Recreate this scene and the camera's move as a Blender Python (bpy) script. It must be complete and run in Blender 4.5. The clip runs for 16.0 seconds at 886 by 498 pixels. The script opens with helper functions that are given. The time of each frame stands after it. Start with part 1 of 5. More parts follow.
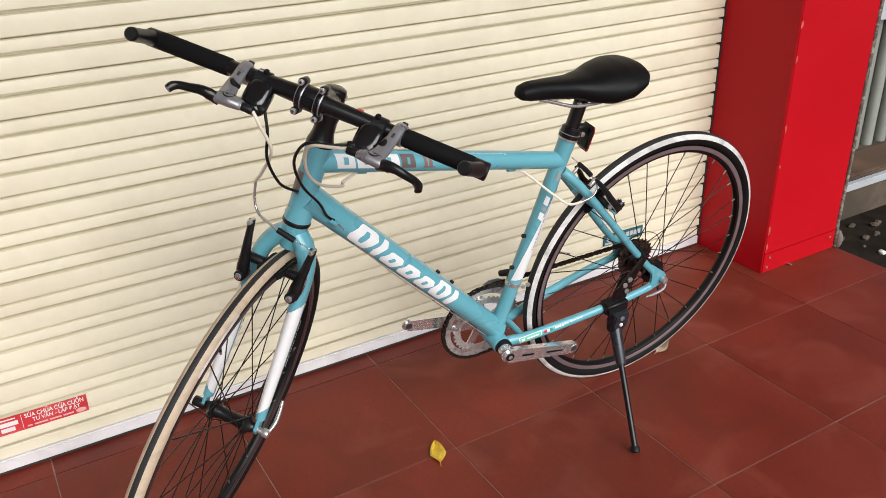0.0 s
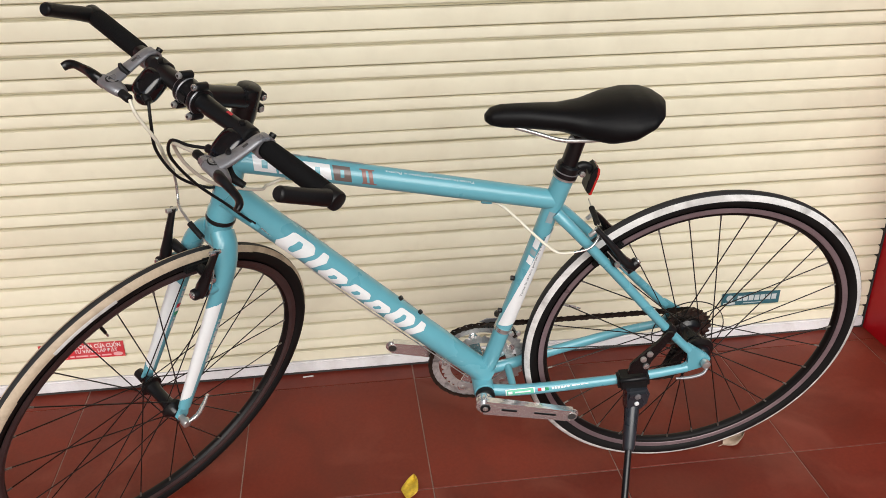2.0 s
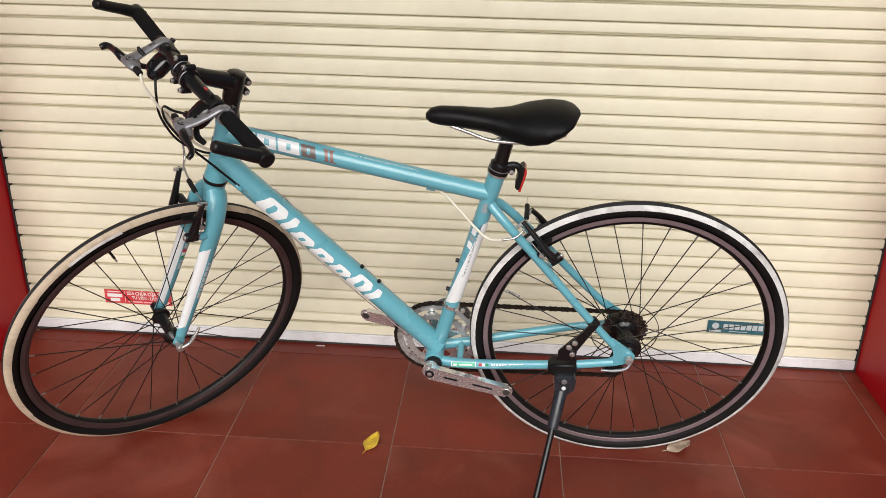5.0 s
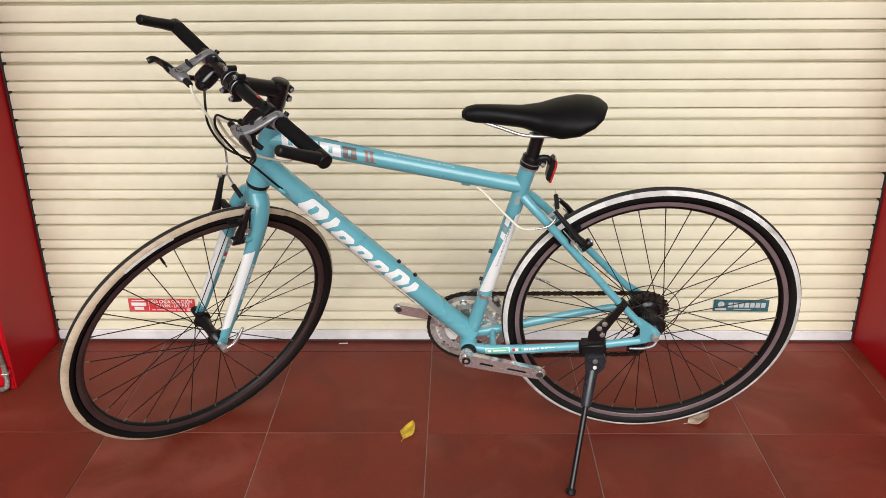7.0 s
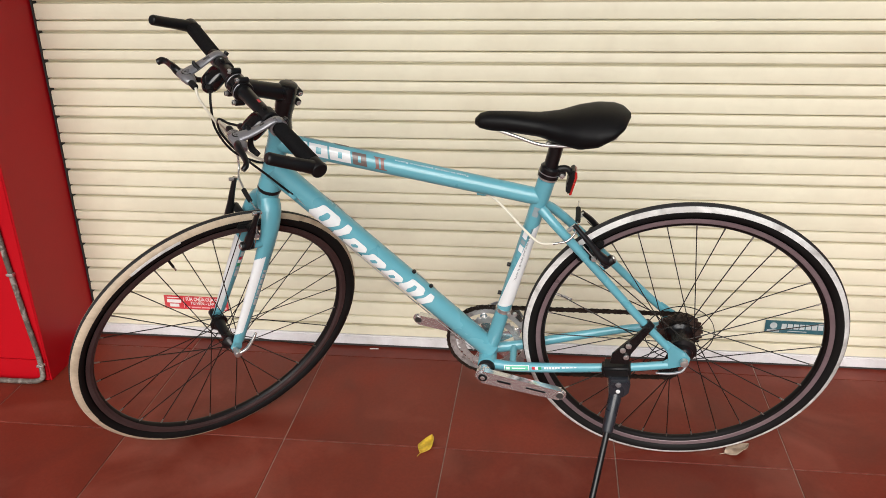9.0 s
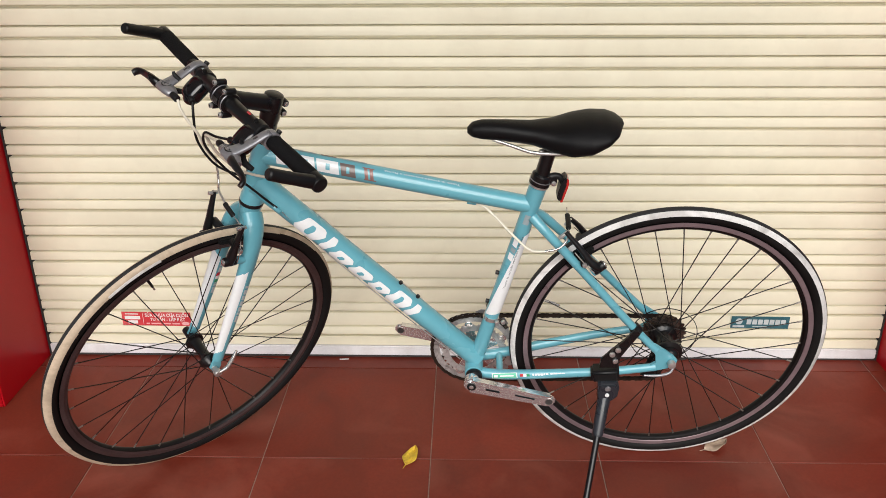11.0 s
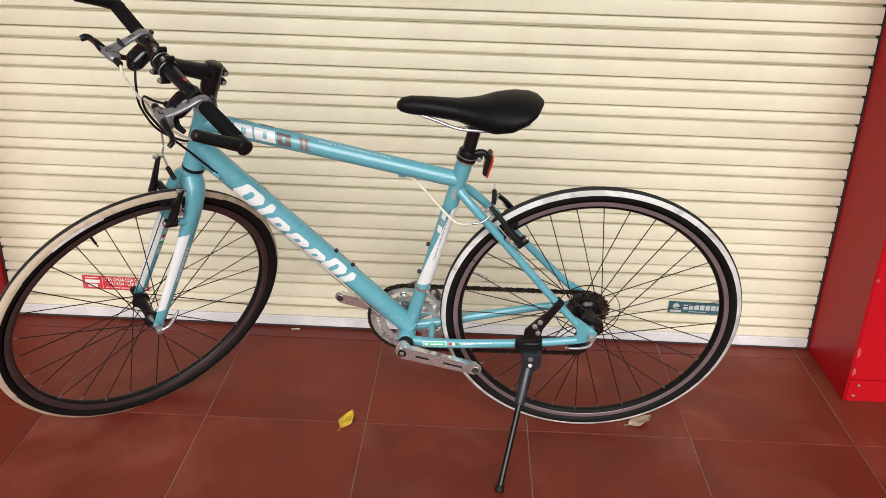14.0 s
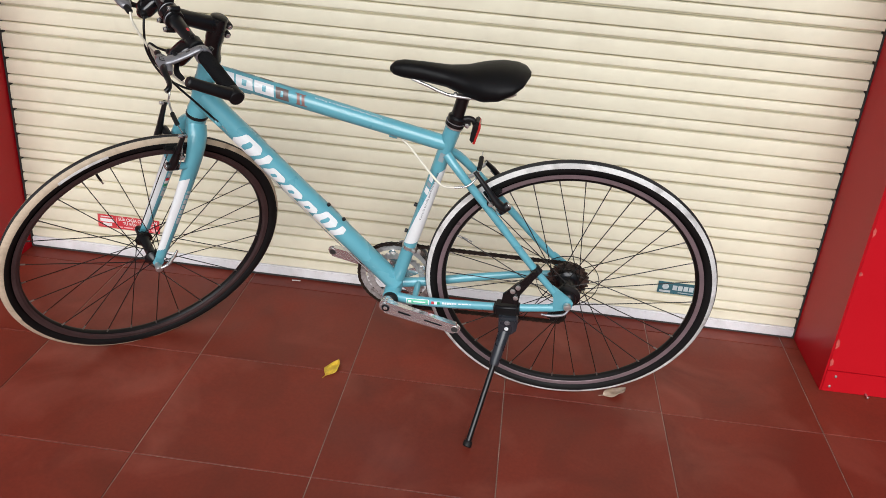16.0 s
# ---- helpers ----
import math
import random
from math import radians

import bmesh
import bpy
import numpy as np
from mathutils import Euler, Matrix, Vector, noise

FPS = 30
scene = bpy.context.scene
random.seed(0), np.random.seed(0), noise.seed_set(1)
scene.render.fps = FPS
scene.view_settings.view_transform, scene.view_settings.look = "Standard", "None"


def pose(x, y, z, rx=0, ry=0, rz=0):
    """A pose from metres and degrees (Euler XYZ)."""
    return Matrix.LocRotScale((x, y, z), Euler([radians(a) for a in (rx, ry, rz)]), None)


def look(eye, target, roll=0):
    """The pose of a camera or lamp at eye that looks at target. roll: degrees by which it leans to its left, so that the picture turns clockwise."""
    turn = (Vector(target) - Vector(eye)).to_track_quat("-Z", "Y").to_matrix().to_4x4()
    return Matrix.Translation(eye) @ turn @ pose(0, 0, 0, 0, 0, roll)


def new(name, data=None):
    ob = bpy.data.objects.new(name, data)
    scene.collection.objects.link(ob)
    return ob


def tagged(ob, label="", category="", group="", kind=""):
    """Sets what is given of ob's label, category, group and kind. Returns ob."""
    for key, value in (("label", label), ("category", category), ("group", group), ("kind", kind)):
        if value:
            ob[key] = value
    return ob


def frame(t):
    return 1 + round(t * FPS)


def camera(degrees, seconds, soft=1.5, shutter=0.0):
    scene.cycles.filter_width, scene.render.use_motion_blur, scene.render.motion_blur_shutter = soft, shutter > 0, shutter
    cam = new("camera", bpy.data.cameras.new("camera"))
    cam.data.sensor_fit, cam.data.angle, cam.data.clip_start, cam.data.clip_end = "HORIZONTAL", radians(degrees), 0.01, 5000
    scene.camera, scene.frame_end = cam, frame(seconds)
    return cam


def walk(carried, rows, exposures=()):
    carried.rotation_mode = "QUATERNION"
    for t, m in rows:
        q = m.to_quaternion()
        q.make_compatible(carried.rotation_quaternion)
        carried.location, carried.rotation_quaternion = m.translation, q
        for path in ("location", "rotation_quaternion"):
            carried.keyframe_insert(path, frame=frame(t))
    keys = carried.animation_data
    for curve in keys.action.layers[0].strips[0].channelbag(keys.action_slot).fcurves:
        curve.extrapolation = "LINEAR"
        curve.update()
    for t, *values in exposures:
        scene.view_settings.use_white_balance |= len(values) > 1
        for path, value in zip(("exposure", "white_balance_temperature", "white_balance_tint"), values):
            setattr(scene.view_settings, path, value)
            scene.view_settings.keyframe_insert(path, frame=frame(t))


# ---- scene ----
cam = camera(55.5, 16.0, soft=0.5)
PATH = [
    (0, (-0.787, -1.766, 1.249), (0.12, -0.213, 0.373), -1.5),
    (0.5, (-0.656, -1.807, 1.241), (0.068, -0.169, 0.351), -1.3),
    (1, (-0.496, -1.759, 1.24), (0.092, -0.073, 0.339), -2.0),
    (1.5, (-0.317, -1.768, 1.242), (0.078, -0.021, 0.351), -1.4),
    (2, (-0.142, -1.805, 1.234), (0.081, -0.028, 0.344), -0.8),
    (2.5, (-0.016, -1.752, 1.22), (0.087, 0.04, 0.338), 0.2),
    (3, (0.111, -1.748, 1.226), (0.057, 0.047, 0.347), 1.2),
    (3.5, (0.246, -1.795, 1.224), (0.052, -0.002, 0.36), 1.6),
    (4, (0.287, -1.856, 1.223), (0.092, -0.052, 0.382), 1.1),
    (4.5, (0.265, -1.986, 1.238), (0.11, -0.169, 0.417), 0.4),
    (4.7, (0.251, -2.041, 1.23), (0.109, -0.214, 0.429), 0.7),
    (6.8, (0.077, -2.195, 1.244), (0.046, -0.356, 0.459), -0.1),
    (7, (0.076, -2.196, 1.245), (0.041, -0.358, 0.456), -0.5),
    (7.5, (0.099, -2.174, 1.248), (0.031, -0.343, 0.446), -0.9),
    (8, (0.171, -2.133, 1.248), (0.045, -0.307, 0.442), -1.2),
    (8.5, (0.246, -2.111, 1.237), (0.031, -0.284, 0.452), -0.9),
    (9, (0.225, -2.098, 1.247), (-0.019, -0.282, 0.446), -1.3),
    (9.2, (0.204, -2.101, 1.244), (-0.035, -0.284, 0.444), -1.6),
    (11.3, (0.044, -2.075, 1.266), (0.021, -0.249, 0.45), -0.5),
    (11.5, (0.022, -2.075, 1.253), (0.016, -0.253, 0.429), -0.7),
    (12, (0.028, -2.054, 1.263), (0.03, -0.251, 0.397), -1.4),
    (12.5, (0.115, -2.009, 1.251), (0.086, -0.21, 0.377), -2.4),
    (13, (0.192, -2.002, 1.239), (0.113, -0.201, 0.373), -2.2),
    (13.5, (0.219, -2.041, 1.243), (0.128, -0.238, 0.382), -0.5),
    (14, (0.233, -2.171, 1.254), (0.176, -0.348, 0.433), 1.6),
    (14.5, (0.286, -2.249, 1.274), (0.288, -0.425, 0.454), 3.7),
    (15, (0.39, -2.243, 1.257), (0.363, -0.438, 0.395), 4.4),
    (15.5, (0.424, -2.249, 1.246), (0.295, -0.459, 0.363), 4.5),
    (16, (0.354, -2.24, 1.265), (0.214, -0.45, 0.384), 4.7),
]
TINT = 10
EXPOSURE = [(0, 0.13, 6350), (0.5, 0.04, 6400), (1.0, 0.02, 6500), (1.5, -0.07, 6500), (2.0, -0.03, 6500), (2.5, 0.01, 6500), (3.0, 0.03, 6500), (3.5, 0.02, 6500), (7.0, -0.01, 6500), (9.0, -0.01, 6500), (12.5, 0.04, 6500), (14.0, 0.0, 6500), (14.5, -0.02, 6500), (15.0, 0.12, 6380), (15.5, 0.02, 6180), (16, -0.03, 6150)]
walk(cam, [(t, look(eye, target, roll)) for t, eye, target, roll in PATH], [(t, e, kelvin, TINT) for t, e, kelvin in EXPOSURE])

# ---- world and light: bright overcast day, open street in front of the shop ----
SUN_AT = Vector((0.0, -1.0, 0.66)).normalized()
world = bpy.data.worlds.new("overcast_sky")
scene.world = world
world.use_nodes = True
sky = world.node_tree.nodes.new("ShaderNodeTexSky")
sky.sky_type, sky.sun_disc = "NISHITA", False
sky.sun_elevation, sky.sun_rotation = math.asin(SUN_AT.z), math.atan2(SUN_AT.x, SUN_AT.y)
sky.air_density, sky.dust_density, sky.ozone_density = 1.0, 4.0, 1.0
world.node_tree.links.new(sky.outputs[0], world.node_tree.nodes["Background"].inputs[0])
world.node_tree.nodes["Background"].inputs[1].default_value = 0.063
sun = new("sun", bpy.data.lights.new("sun", "SUN"))
sun.data.energy, sun.data.angle, sun.data.color = 3.5, radians(60), (0.97, 0.985, 1.0)
sun.matrix_world = look(SUN_AT * 20, (0, 0, 0))


# ---- materials ----
def mat(name, base, rough=0.5, metal=0.0, coat=0.0, vary=0.12, scale=6.0, fine=180.0, bump=0.0, bump_scale=300.0, rough_vary=0.1, spec=0.5, each=0.0, stain=None, stain_amount=0.0, stain_scale=3.0, dust=None, dust_amount=0.0, dust_scale=8.0):
    """A procedural surface: base colour with two scales of variation, roughness variation, fine bump and optional stains."""
    m = bpy.data.materials.new(name)
    m.use_nodes = True
    nt = m.node_tree
    b = nt.nodes["Principled BSDF"]
    b.inputs["Roughness"].default_value, b.inputs["Metallic"].default_value = rough, metal
    b.inputs["Coat Weight"].default_value, b.inputs["Coat Roughness"].default_value = coat, 0.08
    b.inputs["Specular IOR Level"].default_value = spec
    link, node = nt.links.new, nt.nodes.new
    tc = node("ShaderNodeTexCoord")
    info = node("ShaderNodeObjectInfo")
    shift = node("ShaderNodeVectorMath")
    shift.operation = "MULTIPLY_ADD"
    comb = node("ShaderNodeCombineXYZ")
    for i in range(3):
        link(info.outputs["Random"], comb.inputs[i])
    link(comb.outputs[0], shift.inputs[0])
    shift.inputs[1].default_value = (37.0, 19.0, 53.0)
    link(tc.outputs["Object"], shift.inputs[2])

    def noise_tex(s, detail, distort=0.0):
        n = node("ShaderNodeTexNoise")
        n.inputs["Scale"].default_value, n.inputs["Detail"].default_value, n.inputs["Distortion"].default_value = s, detail, distort
        link(shift.outputs[0], n.inputs["Vector"])
        return n

    def ranged(src, lo, hi, a=0.3, z=0.7):
        r = node("ShaderNodeMapRange")
        r.inputs["From Min"].default_value, r.inputs["From Max"].default_value = a, z
        r.inputs["To Min"].default_value, r.inputs["To Max"].default_value = lo, hi
        link(src, r.inputs["Value"])
        return r.outputs[0]

    big, small = noise_tex(scale, 5, 0.4), noise_tex(fine, 3)
    v1, v2 = ranged(big.outputs["Fac"], 1 - vary, 1 + vary), ranged(small.outputs["Fac"], 1 - vary * 0.5, 1 + vary * 0.5)
    mul = node("ShaderNodeMath")
    mul.operation = "MULTIPLY"
    link(v1, mul.inputs[0]), link(v2, mul.inputs[1])
    value = mul.outputs[0]
    if each:
        m2 = node("ShaderNodeMath")
        m2.operation = "MULTIPLY"
        link(value, m2.inputs[0]), link(ranged(info.outputs["Random"], 1 - each, 1 + each, 0, 1), m2.inputs[1])
        value = m2.outputs[0]
    hsv = node("ShaderNodeHueSaturation")
    hsv.inputs["Color"].default_value = (*base, 1)
    link(value, hsv.inputs["Value"])
    colour = hsv.outputs[0]
    if stain:
        s = noise_tex(stain_scale, 8, 1.2)
        mix = node("ShaderNodeMix")
        mix.data_type = "RGBA"
        link(ranged(s.outputs["Fac"], 0, stain_amount, 0.48, 0.72), mix.inputs["Factor"])
        link(colour, mix.inputs[6])
        mix.inputs[7].default_value = (*stain, 1)
        colour = mix.outputs[2]
    if dust:
        s = noise_tex(dust_scale, 9, 0.8)
        mix = node("ShaderNodeMix")
        mix.data_type = "RGBA"
        link(ranged(s.outputs["Fac"], 0, dust_amount, 0.52, 0.7), mix.inputs["Factor"])
        link(colour, mix.inputs[6])
        mix.inputs[7].default_value = (*dust, 1)
        colour = mix.outputs[2]
    link(colour, b.inputs["Base Color"])
    if rough_vary:
        link(ranged(big.outputs["Fac"], max(0.02, rough - rough_vary), min(1, rough + rough_vary)), b.inputs["Roughness"])
    if bump:
        n = noise_tex(bump_scale, 4)
        bp = node("ShaderNodeBump")
        bp.inputs["Strength"].default_value, bp.inputs["Distance"].default_value = bump, 0.001
        link(n.outputs["Fac"], bp.inputs["Height"])
        link(bp.outputs[0], b.inputs["Normal"])
    return m


CELESTE = mat("celeste_paint", (0.120, 0.375, 0.45), 0.3, coat=0.6, vary=0.04, scale=9, fine=60, rough_vary=0.05)
WHITE_DECAL = mat("white_decal", (0.78, 0.8, 0.8), 0.35, coat=0.3, vary=0.03)
BROWN_DECAL = mat("brown_grey_decal", (0.15, 0.115, 0.105), 0.35, coat=0.3, vary=0.05)
RED_DECAL = mat("dull_red_decal", (0.26, 0.13, 0.11), 0.35, coat=0.3, vary=0.05)
FLAG_RED = mat("flag_red", (0.5, 0.03, 0.04), 0.35, vary=0.03)
FLAG_GREEN = mat("flag_green", (0.03, 0.3, 0.14), 0.35, vary=0.03)
MINT = mat("mint_decal", (0.12, 0.5, 0.33), 0.35, vary=0.03)
DARK_PRINT = mat("dark_grey_print", (0.1, 0.11, 0.12), 0.4, vary=0.05)
PALE_PRINT = mat("pale_grey_print", (0.5, 0.55, 0.56), 0.4, vary=0.05)
GREY_PRINT = mat("grey_print", (0.28, 0.34, 0.36), 0.4, vary=0.05)
BLACK_PAINT = mat("black_anodised", (0.006, 0.006, 0.0065), 0.32, coat=0.3, vary=0.2, fine=90, spec=0.3)
GLOSS_BLACK = mat("gloss_black_plastic", (0.006, 0.006, 0.007), 0.16, coat=0.4, vary=0.15)
BLACK_PLASTIC = mat("black_plastic", (0.007, 0.007, 0.0075), 0.42, vary=0.2, bump=0.15, bump_scale=500, spec=0.3)
BLACK_RUBBER = mat("black_rubber", (0.007, 0.007, 0.007), 0.62, vary=0.2, bump=0.35, bump_scale=700, spec=0.3)
FOAM = mat("grip_foam", (0.0055, 0.0055, 0.006), 0.85, vary=0.2, bump=0.6, bump_scale=900, spec=0.15)
SADDLE_COVER = mat("saddle_leatherette", (0.0035, 0.0035, 0.0040), 0.5, vary=0.15, bump=0.4, bump_scale=800, spec=0.2)
TREAD = mat("tyre_tread", (0.013, 0.013, 0.0135), 0.7, vary=0.25, bump=0.5, bump_scale=600)
SIDE_WHITE = mat("white_sidewall", (0.66, 0.65, 0.63), 0.6, vary=0.14, scale=14, stain=(0.22, 0.20, 0.18), stain_amount=0.75, stain_scale=13)
SIDE_CREAM = mat("yellowed_sidewall", (0.5, 0.4, 0.29), 0.65, vary=0.12, scale=14, stain=(0.25, 0.19, 0.13), stain_amount=0.5, stain_scale=25)
SIDE_BLACK = mat("black_sidewall", (0.007, 0.0065, 0.0065), 0.65, vary=0.2, spec=0.18)
RIM_TRACK = mat("brake_track", (0.2, 0.145, 0.155), 0.36, metal=0.3, vary=0.12, scale=20)
RIM_TRACK_BROWN = mat("brown_brake_track", (0.075, 0.05, 0.05), 0.4, metal=0.4, vary=0.15, scale=20)
RIM_BLACK = mat("black_rim", (0.006, 0.0052, 0.0052), 0.45, vary=0.2, spec=0.22)
SPOKE = mat("black_spoke", (0.02, 0.018, 0.017), 0.35, metal=0.6, vary=0.1)
NIPPLE = mat("dull_nipple", (0.2, 0.18, 0.16), 0.4, metal=0.6, vary=0.1)
STEEL = mat("bright_steel", (0.6, 0.59, 0.57), 0.28, metal=0.8, vary=0.08)
ALLOY = mat("polished_alloy", (0.76, 0.75, 0.75), 0.17, metal=0.85, vary=0.015, scale=12, fine=30, rough_vary=0.0)
RING_ALLOY = mat("chainring_alloy", (0.5, 0.48, 0.47), 0.4, metal=0.5, vary=0.1, scale=30, stain=(0.06, 0.045, 0.04), stain_amount=0.7, stain_scale=45)
GREASY = mat("greasy_chain_steel", (0.045, 0.032, 0.025), 0.45, metal=0.7, vary=0.3, scale=80)
COG = mat("oily_cog_steel", (0.11, 0.085, 0.072), 0.27, metal=0.85, vary=0.4, scale=60)
GREY_METAL = mat("grey_cast_alloy", (0.30, 0.30, 0.315), 0.34, metal=0.6, vary=0.1, scale=30)
CABLE_GREY = mat("grey_cable_housing", (0.6, 0.55, 0.45), 0.45, vary=0.06)
CABLE_WHITE = mat("ivory_cable_housing", (0.74, 0.7, 0.58), 0.4, vary=0.05)
CAST_GREY = mat("blue_grey_plastic", (0.020, 0.023, 0.029), 0.3, vary=0.15, scale=30)
RED_LENS = mat("red_reflector_lens", (0.45, 0.02, 0.015), 0.18, coat=0.5, vary=0.1)

SLAT = mat("cream_shutter_enamel", (0.76, 0.715, 0.55), 0.48, vary=0.035, scale=2.2, fine=30, bump=0.05, bump_scale=60, each=0.02, stain=(0.5, 0.42, 0.3), stain_amount=0.22, stain_scale=2.5, dust=(0.42, 0.35, 0.25), dust_amount=0.07, dust_scale=17.0)
BAR_ALLOY = mat("painted_bottom_bar", (0.72, 0.71, 0.72), 0.4, vary=0.06, scale=12, stain=(0.4, 0.36, 0.33), stain_amount=0.35, stain_scale=9)
# the next colour: shutter guides, and painted shade in gaps, holes and slots
DARK_FILL = mat("near_black_fill", (0.03, 0.026, 0.025), 0.7, vary=0.2)
TILE = mat("red_cement_tile", (0.160, 0.0235, 0.0122), 0.50, vary=0.16, scale=3.5, fine=130, bump=0.08, bump_scale=160, rough_vary=0.11, spec=0.3, each=0.09, stain=(0.095, 0.017, 0.010), stain_amount=0.5, stain_scale=4.2, dust=(0.27, 0.070, 0.046), dust_amount=0.45, dust_scale=4.5)
GROUT = mat("grey_grout", (0.26, 0.18, 0.14), 0.85, vary=0.3, scale=15, bump=0.5)
RED_PANEL = mat("red_gloss_panel", (0.43, 0.0040, 0.0100), 0.4, vary=0.05, scale=2.0, fine=400, rough_vary=0.04, spec=0.18)
CHIP = mat("bare_scuffed_edge", (0.5, 0.075, 0.06), 0.7, vary=0.3, scale=60)
ASPHALT = mat("asphalt", (0.055, 0.055, 0.056), 0.9, vary=0.25, scale=1.5, bump=0.6, bump_scale=90)
PLASTER = mat("plaster", (0.62, 0.6, 0.56), 0.9, vary=0.08, scale=2, bump=0.3, bump_scale=60)
SOIL = mat("dark_soil", (0.02, 0.015, 0.0105), 0.95, spec=0.1, vary=0.4, scale=12, bump=1.0, bump_scale=50)
CONCRETE = mat("stained_concrete", (0.17, 0.15, 0.13), 0.85, vary=0.3, scale=5, bump=0.5, bump_scale=80)
OLD_WOOD = mat("brown_wood", (0.11, 0.06, 0.035), 0.6, vary=0.3, scale=9)
GREY_SHEET = mat("grey_green_sheet", (0.23, 0.24, 0.21), 0.6, vary=0.15, scale=5)
GREY_STEEL = mat("grey_painted_steel", (0.42, 0.44, 0.46), 0.45, vary=0.08, scale=9)
LEAF_YELLOW = mat("yellow_leaf", (0.6, 0.4, 0.03), 0.5, vary=0.2, scale=60, stain=(0.3, 0.14, 0.03), stain_amount=0.6, stain_scale=60)
LEAF_DRY = mat("dry_leaf", (0.36, 0.27, 0.2), 0.75, vary=0.2, scale=40)
STICKER_RED = mat("red_sticker", (0.56, 0.032, 0.042), 0.45, vary=0.10, scale=25, stain=(0.6, 0.2, 0.18), stain_amount=0.4, stain_scale=18)
STICKER_GREEN = mat("teal_sticker", (0.022, 0.10, 0.125), 0.4, vary=0.12, scale=30, stain=(0.1, 0.17, 0.18), stain_amount=0.35, stain_scale=40)
PRINT_WHITE = mat("white_print", (0.75, 0.75, 0.73), 0.45, vary=0.03)
PRINT_DULL = mat("dull_pale_print", (0.48, 0.52, 0.52), 0.45, vary=0.12, scale=60)
PRINT_PINK = mat("faded_pink_print", (0.75, 0.42, 0.42), 0.45, vary=0.03)


# ---- mesh helpers ----
def part(name, bm, material, parent=None, label="", m=None, smooth=40):
    """Links a bmesh as one mesh object under a thing or a part."""
    me = bpy.data.meshes.new(name)
    bmesh.ops.recalc_face_normals(bm, faces=bm.faces)
    bm.to_mesh(me)
    bm.free()
    for x in material if isinstance(material, (list, tuple)) else [material]:
        me.materials.append(x)
    if smooth:
        me.shade_smooth()
        me.set_sharp_from_angle(angle=radians(smooth))
    ob = new(name, me)
    if parent is not None:
        ob.parent = parent
    if m is not None:
        ob.matrix_basis = m
    if label:
        ob["label"] = label
    return ob


def spline(points, steps=8):
    """A smooth line through the points."""
    p = [Vector(q) for q in points]
    p = [2 * p[0] - p[1]] + p + [2 * p[-1] - p[-2]]
    out = []
    for i in range(1, len(p) - 2):
        a, b, c, d = p[i - 1:i + 3]
        for k in range(steps):
            t = k / steps
            out.append(0.5 * (2 * b + (c - a) * t + (2 * a - 5 * b + 4 * c - d) * t * t + (3 * b - a - 3 * c + d) * t ** 3))
    return out + [p[-2]]


def sweep(points, radii, n=14, bm=None, flat=1.0, up=(0, 1, 0), caps=True, mat_index=0):
    """A tube along the points; radii is one number or one for each point; flat squeezes it across up."""
    bm = bm or bmesh.new()
    pts = [Vector(q) for q in points]
    rad = [radii] * len(pts) if isinstance(radii, (int, float)) else list(radii)
    if len(rad) != len(pts):
        rad = [float(v) for v in np.interp(np.linspace(0, 1, len(pts)), np.linspace(0, 1, len(rad)), rad)]
    rings, ref = [], Vector(up)
    for i, q in enumerate(pts):
        d = (pts[min(i + 1, len(pts) - 1)] - pts[max(i - 1, 0)]).normalized()
        side = ref - ref.dot(d) * d
        if side.length < 1e-4:
            side = d.orthogonal()
        side.normalize()
        ref = side
        other = d.cross(side)
        rings.append([bm.verts.new(q + rad[i] * (math.cos(a) * side + flat * math.sin(a) * other)) for a in (2 * math.pi * k / n for k in range(n))])
    for r0, r1 in zip(rings, rings[1:]):
        for k in range(n):
            bm.faces.new((r0[k], r0[(k + 1) % n], r1[(k + 1) % n], r1[k])).material_index = mat_index
    if caps:
        bm.faces.new(rings[0][::-1]).material_index = mat_index
        bm.faces.new(rings[-1]).material_index = mat_index
    return bm


def rod(a, b, r, n=14, bm=None, r2=None, edge=0.0, mat_index=0):
    """A straight round bar, with a small rounded edge where edge is given."""
    a, b = Vector(a), Vector(b)
    r2 = r if r2 is None else r2
    if not edge:
        return sweep([a, b], [r, r2], n, bm, mat_index=mat_index)
    d = (b - a).normalized() * edge
    return sweep([a, a + d * 0.3, a + d, b - d, b - d * 0.3, b], [r - edge, r - edge * 0.3, r, r2, r2 - edge * 0.3, r2 - edge], n, bm, mat_index=mat_index)


def lathe(profile, n=96, bm=None, closed=True, mats=None, y0=0.0):
    """Turns a profile of (radius, y) round the y axis."""
    bm = bm or bmesh.new()
    k = len(profile)
    rings = [[bm.verts.new((r * math.cos(a), y + y0, r * math.sin(a))) for r, y in profile] for a in (2 * math.pi * i / n for i in range(n))]
    for i in range(n):
        r0, r1 = rings[i], rings[(i + 1) % n]
        for j in range(k if closed else k - 1):
            f = bm.faces.new((r0[j], r0[(j + 1) % k], r1[(j + 1) % k], r1[j]))
            if mats:
                f.material_index = mats[j](i / n) if callable(mats[j]) else mats[j]
    if not closed:
        bm.faces.new([r[0] for r in rings])
        bm.faces.new([r[-1] for r in rings][::-1])
    return bm


